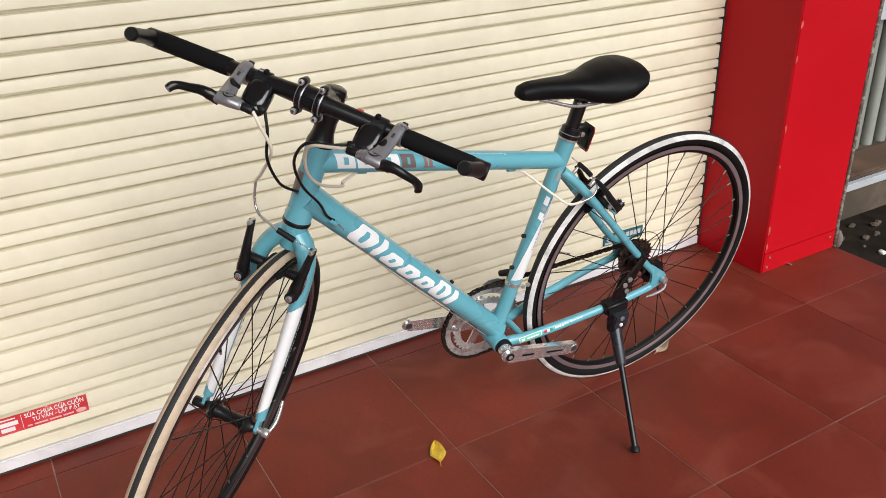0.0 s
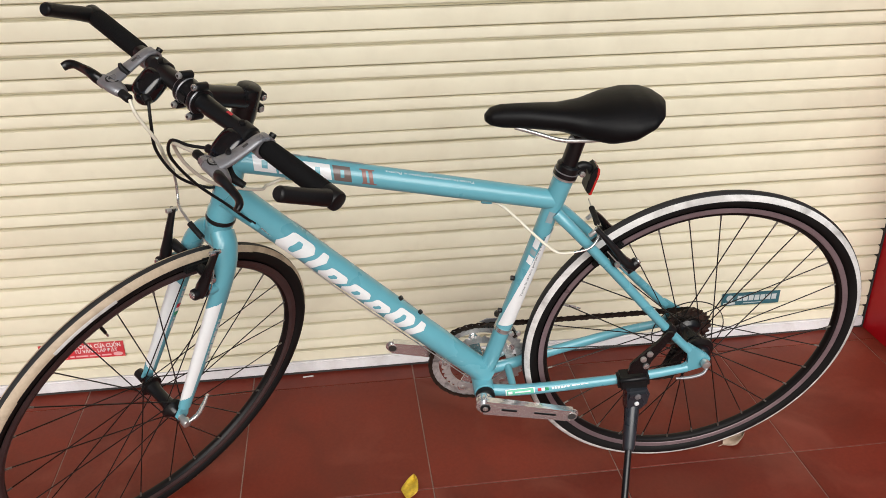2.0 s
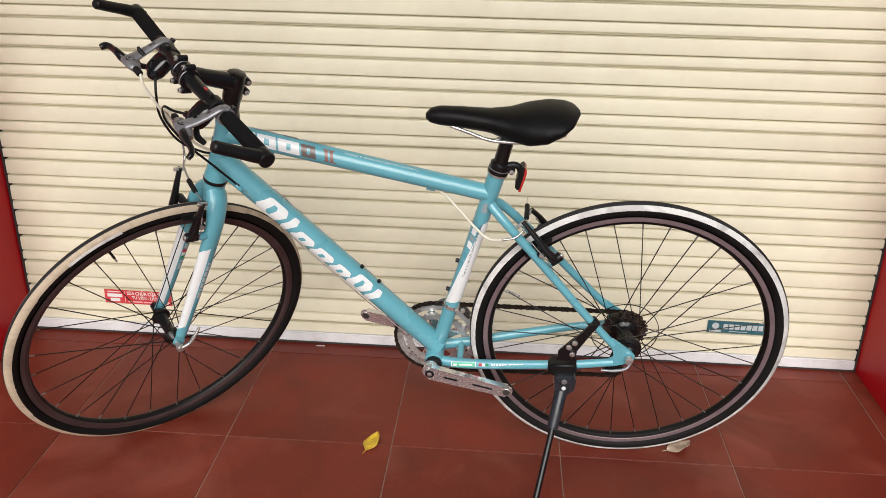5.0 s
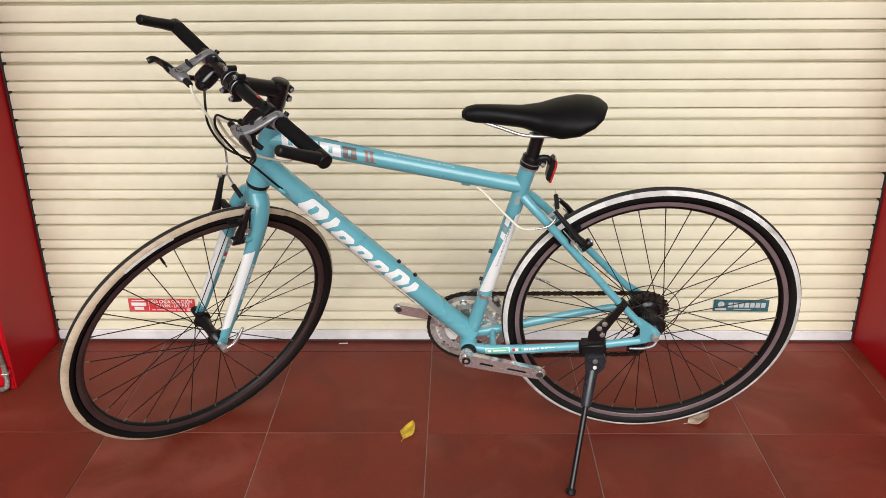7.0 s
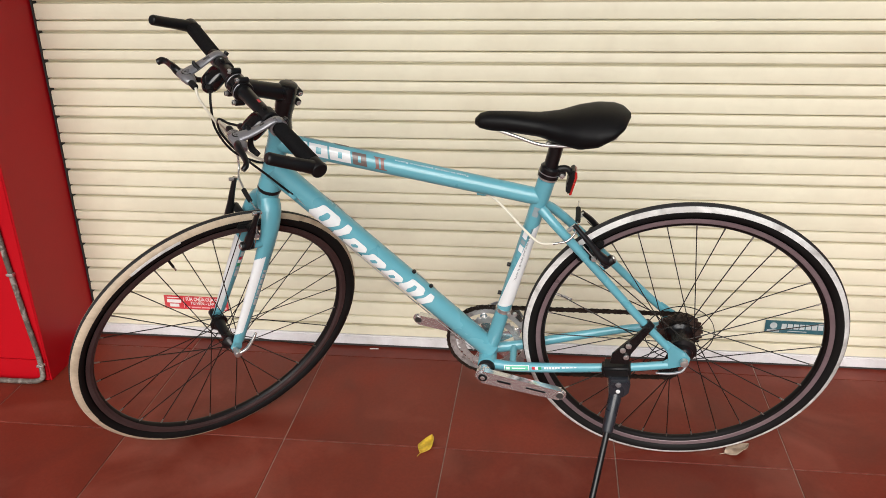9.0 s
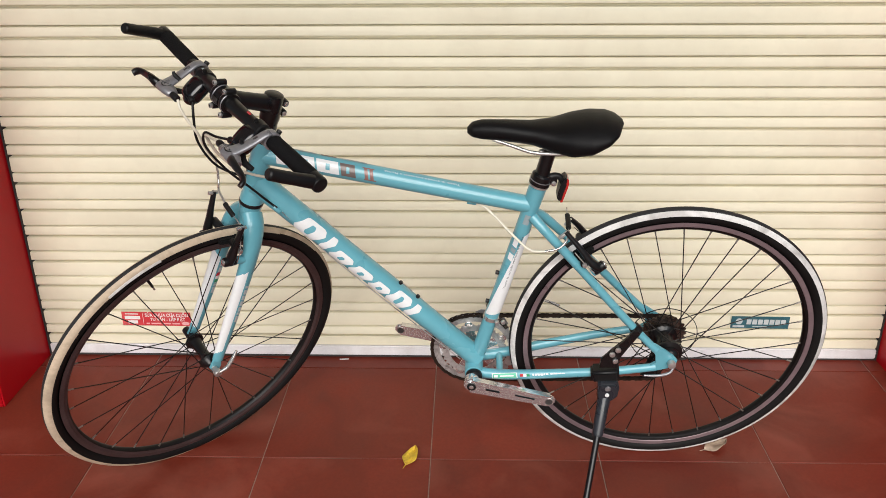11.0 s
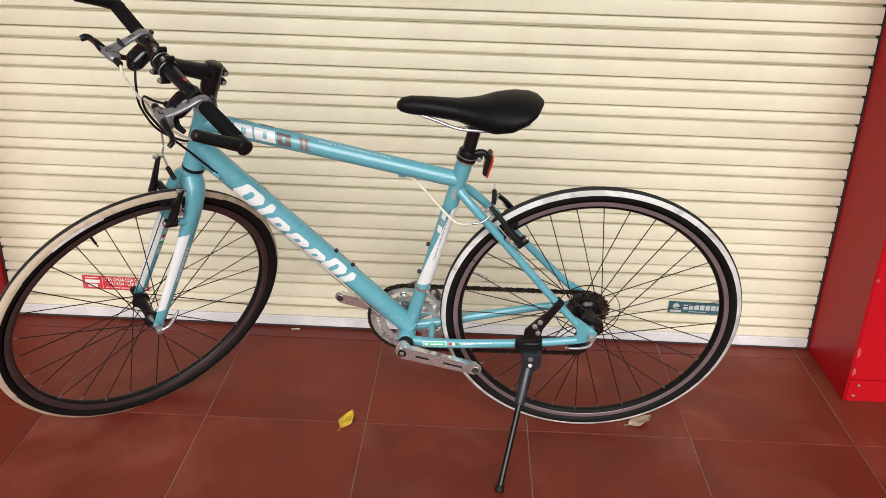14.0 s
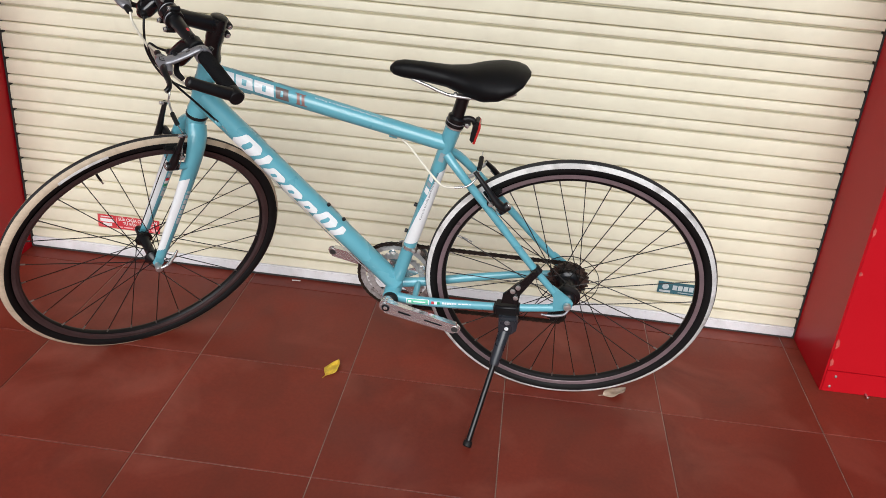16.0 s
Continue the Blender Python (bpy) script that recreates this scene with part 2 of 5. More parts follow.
def slab(outline, y0, y1, bevel=0.0, bm=None):
    """A flat outline of (x, z) given thickness from y0 to y1."""
    own = bmesh.new()
    lo = [own.verts.new((x, y0, z)) for x, z in outline]
    hi = [own.verts.new((x, y1, z)) for x, z in outline]
    own.faces.new(lo), own.faces.new(hi[::-1])
    for i in range(len(lo)):
        j = (i + 1) % len(lo)
        own.faces.new((lo[i], hi[i], hi[j], lo[j]))
    if bevel:
        caps = [e for e in own.edges if all(v in lo for v in e.verts) or all(v in hi for v in e.verts)]
        bmesh.ops.bevel(own, geom=caps, offset=bevel, segments=2, affect="EDGES", clamp_overlap=True)
    return joined(bm, own)


def joined(bm, own):
    if bm is None:
        return own
    me = bpy.data.meshes.new("tmp")
    own.to_mesh(me)
    own.free()
    bm.from_mesh(me)
    bpy.data.meshes.remove(me)
    return bm


def block(lo, hi, bevel=0.002, bm=None, m=None, segments=2):
    """A bevelled box from corner to corner."""
    own = bmesh.new()
    bmesh.ops.create_cube(own, size=1)
    for v in own.verts:
        v.co = Vector([lo[i] + (v.co[i] + 0.5) * (hi[i] - lo[i]) for i in range(3)])
    if bevel:
        bmesh.ops.bevel(own, geom=own.edges[:], offset=bevel, segments=segments, affect="EDGES", clamp_overlap=True)
    if m is not None:
        own.transform(m)
    return joined(bm, own)


def ball(c, r, bm=None, squash=(1, 1, 1), n=12):
    own = bmesh.new()
    bmesh.ops.create_uvsphere(own, u_segments=n, v_segments=max(6, n // 2), radius=r)
    for v in own.verts:
        v.co = Vector(c) + Vector([v.co[i] * squash[i] for i in range(3)])
    return joined(bm, own)


def arc_xz(cx, cz, r, a0, a1, n):
    return [(cx + r * math.cos(radians(a0 + (a1 - a0) * i / n)), cz + r * math.sin(radians(a0 + (a1 - a0) * i / n))) for i in range(n + 1)]


def capsule(a, b, ra, rb, n=10):
    """The outline of a bar with round ends of two radii, in x and z."""
    ang = math.degrees(math.atan2(b[1] - a[1], b[0] - a[0]))
    return arc_xz(a[0], a[1], ra, ang + 90, ang + 270, n) + arc_xz(b[0], b[1], rb, ang - 90, ang + 90, n)


# ---- the setting: shop front with a roller shutter between two red pillars ----
shop_floor = part("floor", block((-4.0, -2.6, -0.4), (1.602, 0.25, -0.0022), 0), GROUT)
tagged(shop_floor, "red cement tile floor with thin grey joints", "floor", kind="structure")
ground = part("ground", block((-600, -600, -0.8), (600, 600, -0.29), 0), ASPHALT)
tagged(ground, "grey asphalt ground beyond the tiled forecourt", "ground", kind="structure")

SHUT_L, SHUT_R, SLAT_H, SLAT_0 = -1.124, 1.243, 0.0758, 0.0645
shop_wall = part("wall_north", block((-4.0, 0.055, -0.1), (1.6, 0.25, 4.0), 0), PLASTER)
tagged(shop_wall, "plastered wall behind the shutter and pillars", "wall", kind="structure")
lintel = part("lintel", block((SHUT_L - 0.4, -0.25, 2.65), (SHUT_R + 0.4, 0.05, 4.0), 0.004), PLASTER)
tagged(lintel, "plaster lintel over the roller shutter", "lintel", kind="structure")

shutter = tagged(new("roller_shutter"), "closed cream enamelled steel roller shutter with narrow horizontal slats", "shutter")
shutter.matrix_basis = pose(0, 0.010, 0.001, 0, 0.09)


def slat_mesh(seed):
    """One slat: a short band hanging over a deep joint, a fine groove, and a tall flatter band."""
    rnd = random.Random(seed)
    prof = [(0.0, 0.02), (0.0, 0.0145), (0.0074, 0.0140), (0.0076, -0.0028), (0.0088, -0.0042), (0.012, -0.0046), (0.024, -0.0042), (0.0300, -0.0030), (0.0312, -0.0012),
            (0.0314, 0.0155), (0.0348, 0.0155), (0.0352, -0.0010), (0.0364, -0.0026), (0.042, -0.0034), (0.056, -0.0034), (0.068, -0.0028), (0.0742, -0.0018), (0.0752, 0.0), (0.0754, 0.02)]
    bm = bmesh.new()
    n = 40
    waves = [(rnd.uniform(-1, 1), rnd.uniform(0.6, 2.6), rnd.uniform(0, 6)) for _ in range(3)]
    rows = []
    for i in range(n + 1):
        x = SHUT_L + 0.006 + (SHUT_R - SHUT_L - 0.012) * i / n
        sag = sum(a * math.sin(f * x + p) for a, f, p in waves) * 0.0006
        dent = sum(a * math.sin(f * 1.7 * x + 2 * p) for a, f, p in waves) * 0.0004
        rows.append([bm.verts.new((x, y + dent, z + sag)) for z, y in prof])
    for a, b in zip(rows, rows[1:]):
        for j in range(len(prof) - 1):
            bm.faces.new((a[j], b[j], b[j + 1], a[j + 1]))
    return bm


slats = [part("slat", slat_mesh(40 + i), SLAT, smooth=35) for i in range(6)]
for i, ob in enumerate(slats):
    ob.parent, ob.location = shutter, (0, 0, SLAT_0 + i * SLAT_H)
for i in range(6, 35):
    ob = new("slat", slats[(i * 5 + i // 6) % 6].data)
    ob.parent, ob.location = shutter, (0, 0, SLAT_0 + i * SLAT_H)
part("slat", block((SHUT_L + 0.006, -0.003, 0.037), (SHUT_R - 0.006, 0.0185, 0.0644), 0.002), SLAT, shutter)
part("bottom_bar", block((SHUT_L + 0.006, -0.009, 0.0065), (SHUT_R - 0.006, 0.012, 0.0362), 0.003), BAR_ALLOY, shutter, "whitish painted bottom rail")
for x in (SHUT_L, SHUT_R - 0.016):
    guide = part("guide_rail", block((x, 0.021, 0.0), (x + 0.016, 0.04, 2.7), 0.001), DARK_FILL, shutter, "dark steel side guide")
    # near-black strip puts the shade of the gap beside the slats into colour
    strip_x = SHUT_L + 0.0006 if x < 0 else SHUT_R - 0.0050
    part("guide_lip", block((strip_x, -0.0065, 0.001), (strip_x + 0.0044, 0.0205, 2.7), 0.0008), DARK_FILL, guide)
# dark strip in place of the thin shadow between rail and floor
part("floor_seal", block((SHUT_L + 0.004, -0.005, -0.001), (SHUT_R - 0.004, 0.01, 0.0062), 0.001), DARK_FILL, shutter, "dark strip standing in for the shadow under the bottom rail")


def pillar(name, x0, x1, label):
    """A clad pillar: sheet panels with a seam near the foot, bare chips along the corner, and screws."""
    p = tagged(new(name), label, "pillar", kind="structure")
    p.location = (x0, 0, 0)
    w = x1 - x0
    f = -0.258
    part("front_panel", block((0.004, f, 0.066), (w, f + 0.012, 4.0), 0.0012), RED_PANEL, p, "bright red gloss sheet")
    part("side_panel", block((0.0, f + 0.0015, 0.0), (0.0045, 0.049, 4.0), 0.0008), RED_PANEL, p)
    part("side_panel", block((w - 0.0, f + 0.0015, 0.0), (w + 0.0045, 0.049, 4.0), 0.0008), RED_PANEL, p)
    part("foot_panel", block((0.004, f - 0.0015, 0.001), (w, f + 0.012, 0.0645), 0.0012), RED_PANEL, p)
    part("core", block((0.006, f + 0.013, 0.0), (w - 0.001, 0.049, 4.0), 0), CONCRETE, p)
    return p, f, w


# ---- the bicycle ----
RW = 0.339
bike = tagged(new("bicycle"), "celeste blue bicycle without pedals leaning on its kickstand", "bicycle")
bike.matrix_basis = Matrix.Translation((0.5165, -0.4105, 0.0)) @ pose(0, 0, 0, 0, 0, -0.5) @ pose(0, 0, 0, 9.9)
A = Matrix.Translation((0, 0, RW))                                   # rear axle
HEAD = Vector((-0.8655, 0, 0.3289))                                    # lower headset bearing
S = A @ Matrix.Translation(HEAD) @ pose(0, 0, 0, 0, 18.2) @ pose(0, 0, 0, 0, 0, 42.8)   # steered parts
AXIS = Vector((math.sin(radians(18.2)), 0, math.cos(radians(18.2))))
BB = Vector((-0.415, 0, -0.071))
SEAT_TOP = Vector((-0.2920, 0, 0.3915))


# frame tubes
head_a, head_b = HEAD + AXIS * 0.024, HEAD + AXIS * 0.163
bm = sweep([head_a, head_a + AXIS * 0.012, head_a + AXIS * 0.02, head_b - AXIS * 0.016, head_b - AXIS * 0.01, head_b], [0.0235, 0.0235, 0.0212, 0.0212, 0.0232, 0.0232], 28)
bike_frame = part("bike_frame", bm, CELESTE, bike, "celeste painted alloy frame", A)
part("bottom_bracket", rod(BB + Vector((0, -0.036, 0)), BB + Vector((0, 0.036, 0)), 0.0205, 24, edge=0.002), CELESTE, bike_frame)
part("bearing_cup", rod(BB + Vector((0, -0.05, 0)), BB + Vector((0, -0.0365, 0)), 0.0185, 24, edge=0.003), BLACK_PLASTIC, bike_frame, "black bearing cup")
part("bearing_cup", rod(BB + Vector((0, 0.0365, 0)), BB + Vector((0, 0.046, 0)), 0.0185, 24, edge=0.003), BLACK_PLASTIC, bike_frame, "black bearing cup")
TT_A, TT_B = HEAD + AXIS * 0.132, Vector((-0.3085, 0, 0.3435))
DT_A, DT_B = HEAD + AXIS * 0.0695, BB + Vector((0.008, 0, 0.017))
part("top_tube", sweep([TT_A, TT_A.lerp(TT_B, 0.06), TT_A.lerp(TT_B, 0.94), TT_B], [0.0208, 0.0196, 0.0174, 0.0172], 28), CELESTE, bike_frame)
part("down_tube", sweep([DT_A, DT_A.lerp(DT_B, 0.1), DT_A.lerp(DT_B, 0.9), DT_B], [0.0262, 0.0245, 0.0232, 0.0232], 32), CELESTE, bike_frame)
ST_D = (SEAT_TOP - BB).normalized()
part("seat_tube", sweep([BB, BB.lerp(SEAT_TOP, 0.2), BB.lerp(SEAT_TOP, 0.86), BB.lerp(SEAT_TOP, 0.9), SEAT_TOP], [0.0165, 0.0155, 0.0155, 0.0172, 0.0178], 28), CELESTE, bike_frame)
for s in (-1, 1):
    stay = [(-0.303, s * 0.012, 0.323), (-0.27, s * 0.030, 0.292), (-0.2, s * 0.043, 0.215), (-0.1, s * 0.058, 0.1), (-0.035, s * 0.066, 0.03)]
    part("seat_stay", sweep(spline(stay, 6), [0.0105, 0.0095, 0.0088, 0.0085, 0.008], 16), CELESTE, bike_frame)
    chain_stay = [(-0.405, s * 0.028, -0.073), (-0.345, s * 0.038, -0.069), (-0.24, s * 0.052, -0.052), (-0.12, s * 0.064, -0.032), (-0.03, s * 0.066, -0.017)]
    part("chain_stay", sweep(spline(chain_stay, 6), [0.0115, 0.0105, 0.0095, 0.0085, 0.008], 16, flat=1.15), CELESTE, bike_frame)
    drop = [(-0.05, 0.045), (-0.037, 0.047), (0.004, 0.016), (0.013, 0.004), (0.011, -0.012), (0.0, -0.016), (-0.035, -0.028), (-0.05, -0.029), (-0.047, -0.012), (-0.03, -0.004), (-0.032, 0.016)]
    part("dropout", slab(drop, s * 0.066 - 0.0035, s * 0.066 + 0.0035, 0.0015), CELESTE, bike_frame)
part("brake_bridge", rod((-0.222, -0.04, 0.235), (-0.222, 0.04, 0.235), 0.0065), CELESTE, bike_frame)
part("stay_bridge", rod((-0.358, -0.033, -0.069), (-0.358, 0.033, -0.069), 0.0075), CELESTE, bike_frame)
for f, d in ((0.165, 0.018), (0.78, 0.0178)):
    c = TT_A.lerp(TT_B, f) - Vector((0, 0, d + 0.002))
    part("cable_stop", rod(c + Vector((-0.009, 0, 0.002)), c + Vector((0.009, 0, -0.001)), 0.0052, 12, edge=0.001), CELESTE, bike_frame)
for y in (-0.013, 0.013):
    c = DT_A.lerp(DT_B, 0.09) + Vector((-0.005, y * 1.9, -0.004))
    part("cable_stop", rod(c, c + (DT_B - DT_A).normalized() * 0.016, 0.0052, 12, edge=0.001), CELESTE, bike_frame)
up = Vector((0.69, 0, 0.72))
for f in (0.585, 0.665):
    c = DT_A.lerp(DT_B, f) + up * 0.0225
    part("bottle_bolt", rod(c, c + up * 0.007, 0.0045, 10, edge=0.0012), BLACK_PAINT, bike_frame, "black bottle-cage bolt")
for f in (0.37, 0.53):
    c = BB.lerp(SEAT_TOP, f) + Vector((-0.0148, 0, 0.004))
    part("bottle_bolt", rod(c, c + Vector((-0.007, 0, 0.002)), 0.0048, 10, edge=0.0012), BLACK_PAINT, bike_frame)


def decal(name, a, b, ra, rb, s0, s1, th, material, parent, slant=0.0, y_side=-1, lift=0.0007, n=8):
    """A printed patch wrapped on a tube from a to b: s0..s1 metres along it, th a pair of degrees (or a function of the share of length) round it."""
    a, b = Vector(a), Vector(b)
    d = (b - a).normalized()
    length = (b - a).length
    e1 = Vector((0, y_side, 0))
    e1 = (e1 - e1.dot(d) * d).normalized()
    e2 = e1.cross(d) if y_side < 0 else d.cross(e1)
    bm = bmesh.new()
    rows = []
    for i in range(n + 1):
        u = i / n
        t0, t1 = th(u) if callable(th) else th
        row = []
        for j in range(n + 1):
            g = radians(t0 + (t1 - t0) * j / n)
            s = s0 + (s1 - s0) * u + slant * (j / n - 0.5)
            r = ra + (rb - ra) * s / length + lift
            row.append(bm.verts.new(a + d * s + r * (math.cos(g) * e1 + math.sin(g) * e2)))
        rows.append(row)
    for r0, r1 in zip(rows, rows[1:]):
        for j in range(n):
            bm.faces.new((r0[j], r1[j], r1[j + 1], r0[j + 1]))
    return part(name, bm, material, parent)


def rounded(lo, hi, soft=0.22):
    """An angular range that draws in at both ends of a patch, which rounds its corners."""
    def th(u):
        e = max(0.0, 1 - min(u, 1 - u) / soft)
        d = (hi - lo) * 0.5 * (1 - math.sqrt(max(0.0, 1 - e * e))) * 0.62
        return lo + d, hi - d
    return th


# maker's lettering on the down tube, as plain leaning white shapes with rounded corners
DT_R = (0.0251, 0.0232)
for y_side in (-1, 1):
    for s0, w, top in ((0.112, 0.058, 54), (0.180, 0.017, 54), (0.206, 0.045, 24), (0.259, 0.046, 24), (0.313, 0.040, 24), (0.361, 0.046, 54), (0.415, 0.017, 54)):
        decal("lettering", DT_A, DT_B, *DT_R, s0, s0 + w, rounded(-42, top), WHITE_DECAL, bike_frame, 0.010, y_side, 0.0007, 12)
        # one narrow slot within each broad shape
        if w > 0.03:
            decal("lettering_gap", DT_A, DT_B, *DT_R, s0 + w * 0.38, s0 + w * 0.62, rounded(-22, top - 20, 0.3), CELESTE, bike_frame, 0.004, y_side, 0.0011)


def motto(text, a, b2, r, s0, s1, centre, height, material, forward):
    """A line of small type wrapped on a tube, s0 to s1 metres along it; forward: the line starts at the far end."""
    cu = bpy.data.curves.new("motto", "FONT")
    cu.body, cu.size = text, 1.0
    tmp = new("motto", cu)
    bpy.context.view_layer.update()
    me = bpy.data.meshes.new_from_object(tmp.evaluated_get(bpy.context.evaluated_depsgraph_get()))
    bpy.data.objects.remove(tmp)
    a, b2 = Vector(a), Vector(b2)
    d = (b2 - a).normalized()
    e1 = Vector((0, -1, 0))
    e2 = e1.cross(d)
    xs = [v.co.x for v in me.vertices]
    x0, x1 = min(xs), max(xs)
    for v in me.vertices:
        u = (v.co.x - x0) / (x1 - x0)
        s = s1 + (s0 - s1) * u if forward else s0 + (s1 - s0) * u
        g = radians(centre) + (-1 if forward else 1) * (v.co.y - 0.3) * height / r
        v.co = a + d * s + (r + 0.0012) * (math.cos(g) * e1 + math.sin(g) * e2)
    me.materials.append(material)
    ob = new("motto", me)
    ob.parent = bike_frame
    return ob


# model lettering on the top tube
TT_R = (0.0199, 0.0172)
for s0, w, material in ((0.030, 0.034, WHITE_DECAL), (0.068, 0.036, WHITE_DECAL), (0.108, 0.042, WHITE_DECAL), (0.154, 0.028, BROWN_DECAL), (0.200, 0.0065, RED_DECAL), (0.2105, 0.0065, RED_DECAL)):
    decal("lettering", TT_A, TT_B, *TT_R, s0, s0 + w, (-12, 62), material, bike_frame, -0.007)
for s0, w, t0, t1 in ((0.043, 0.009, 8, 42), (0.081, 0.010, 8, 42), (0.125, 0.008, 8, 42), (0.165, 0.006, 8, 42)):
    decal("lettering_gap", TT_A, TT_B, *TT_R, s0, s0 + w, (t0, t1), CELESTE, bike_frame, -0.002, -1, 0.0016)
for th in ((-12, -5), (55, 62)):
    decal("lettering", TT_A, TT_B, *TT_R, 0.197 + (0.004 if th[0] < 0 else -0.003), 0.2205 + (0.004 if th[0] < 0 else -0.003), th, RED_DECAL, bike_frame)
for s0, w, material in ((0.05, 0.05, GREY_PRINT), (0.11, 0.03, BROWN_DECAL), (0.15, 0.05, GREY_PRINT)):
    decal("lettering", TT_A, TT_B, *TT_R, s0, s0 + w, (92, 128), material, bike_frame, -0.007)
motto("Tutte le strade portano a Roma", TT_A, TT_B, 0.0185, 0.236, 0.385, 64, 0.0058, WHITE_DECAL, True)
# white flash and small print on the seat tube
decal("white_flash", BB, SEAT_TOP, 0.0158, 0.0158, 0.158, 0.372, lambda u: (-100, 66 - 84 * u), WHITE_DECAL, bike_frame, -0.018)
for s0, w, material in ((0.300, 0.016, WHITE_DECAL), (0.320, 0.010, GREY_PRINT), (0.334, 0.019, WHITE_DECAL)):
    decal("lettering", BB, SEAT_TOP, 0.0158, 0.0158, s0, s0 + w, (8, 44), material, bike_frame, 0.004, -1, 0.0011)
motto("Tutte le strade portano a Roma", BB, SEAT_TOP, 0.0160, 0.228, 0.362, -6, 0.0058, DARK_PRINT, False)
decal("size_label", BB, SEAT_TOP, 0.0158, 0.0162, 0.390, 0.412, (-14, 26), GREY_PRINT, bike_frame)
# head badge
decal("head_badge", HEAD, HEAD + AXIS * 0.16, 0.0214, 0.0214, 0.074, 0.114, (58, 112), BROWN_DECAL, bike_frame)
# labels on the near chain stay
CS_A, CS_B = Vector((-0.362, -0.0362, -0.0695)), Vector((-0.12, -0.0640, -0.032))
CS_R = (0.0112, 0.0088)
for s0, w, th, material, lift in ((-0.012, 0.056, (-14, 52), WHITE_DECAL, 0.0007), (-0.010, 0.052, (-8, 46), MINT, 0.0012), (0.006, 0.030, (12, 26), WHITE_DECAL, 0.0016), (-0.007, 0.008, (6, 32), WHITE_DECAL, 0.0016), (0.050, 0.007, (2, 36), FLAG_RED, 0.0008),
                                  (0.057, 0.007, (2, 36), WHITE_DECAL, 0.0008), (0.064, 0.007, (2, 36), FLAG_GREEN, 0.0008), (0.077, 0.004, (8, 34), WHITE_DECAL, 0.0007), (0.0825, 0.004, (8, 34), WHITE_DECAL, 0.0007), (0.088, 0.005, (8, 34), WHITE_DECAL, 0.0007), (0.0945, 0.005, (8, 34), WHITE_DECAL, 0.0007),
                                  (0.101, 0.004, (8, 34), WHITE_DECAL, 0.0007), (0.1065, 0.005, (8, 34), WHITE_DECAL, 0.0007), (0.116, 0.007, (8, 34), WHITE_DECAL, 0.0007), (0.1245, 0.007, (8, 34), WHITE_DECAL, 0.0007), (0.133, 0.007, (8, 34), WHITE_DECAL, 0.0007), (0.1415, 0.006, (8, 34), WHITE_DECAL, 0.0007), (0.156, 0.046, (14, 20), WHITE_DECAL, 0.0007)):
    decal("stay_label", CS_A, CS_B, *CS_R, s0, s0 + w, th, material, bike_frame, 0, -1, lift, 4)


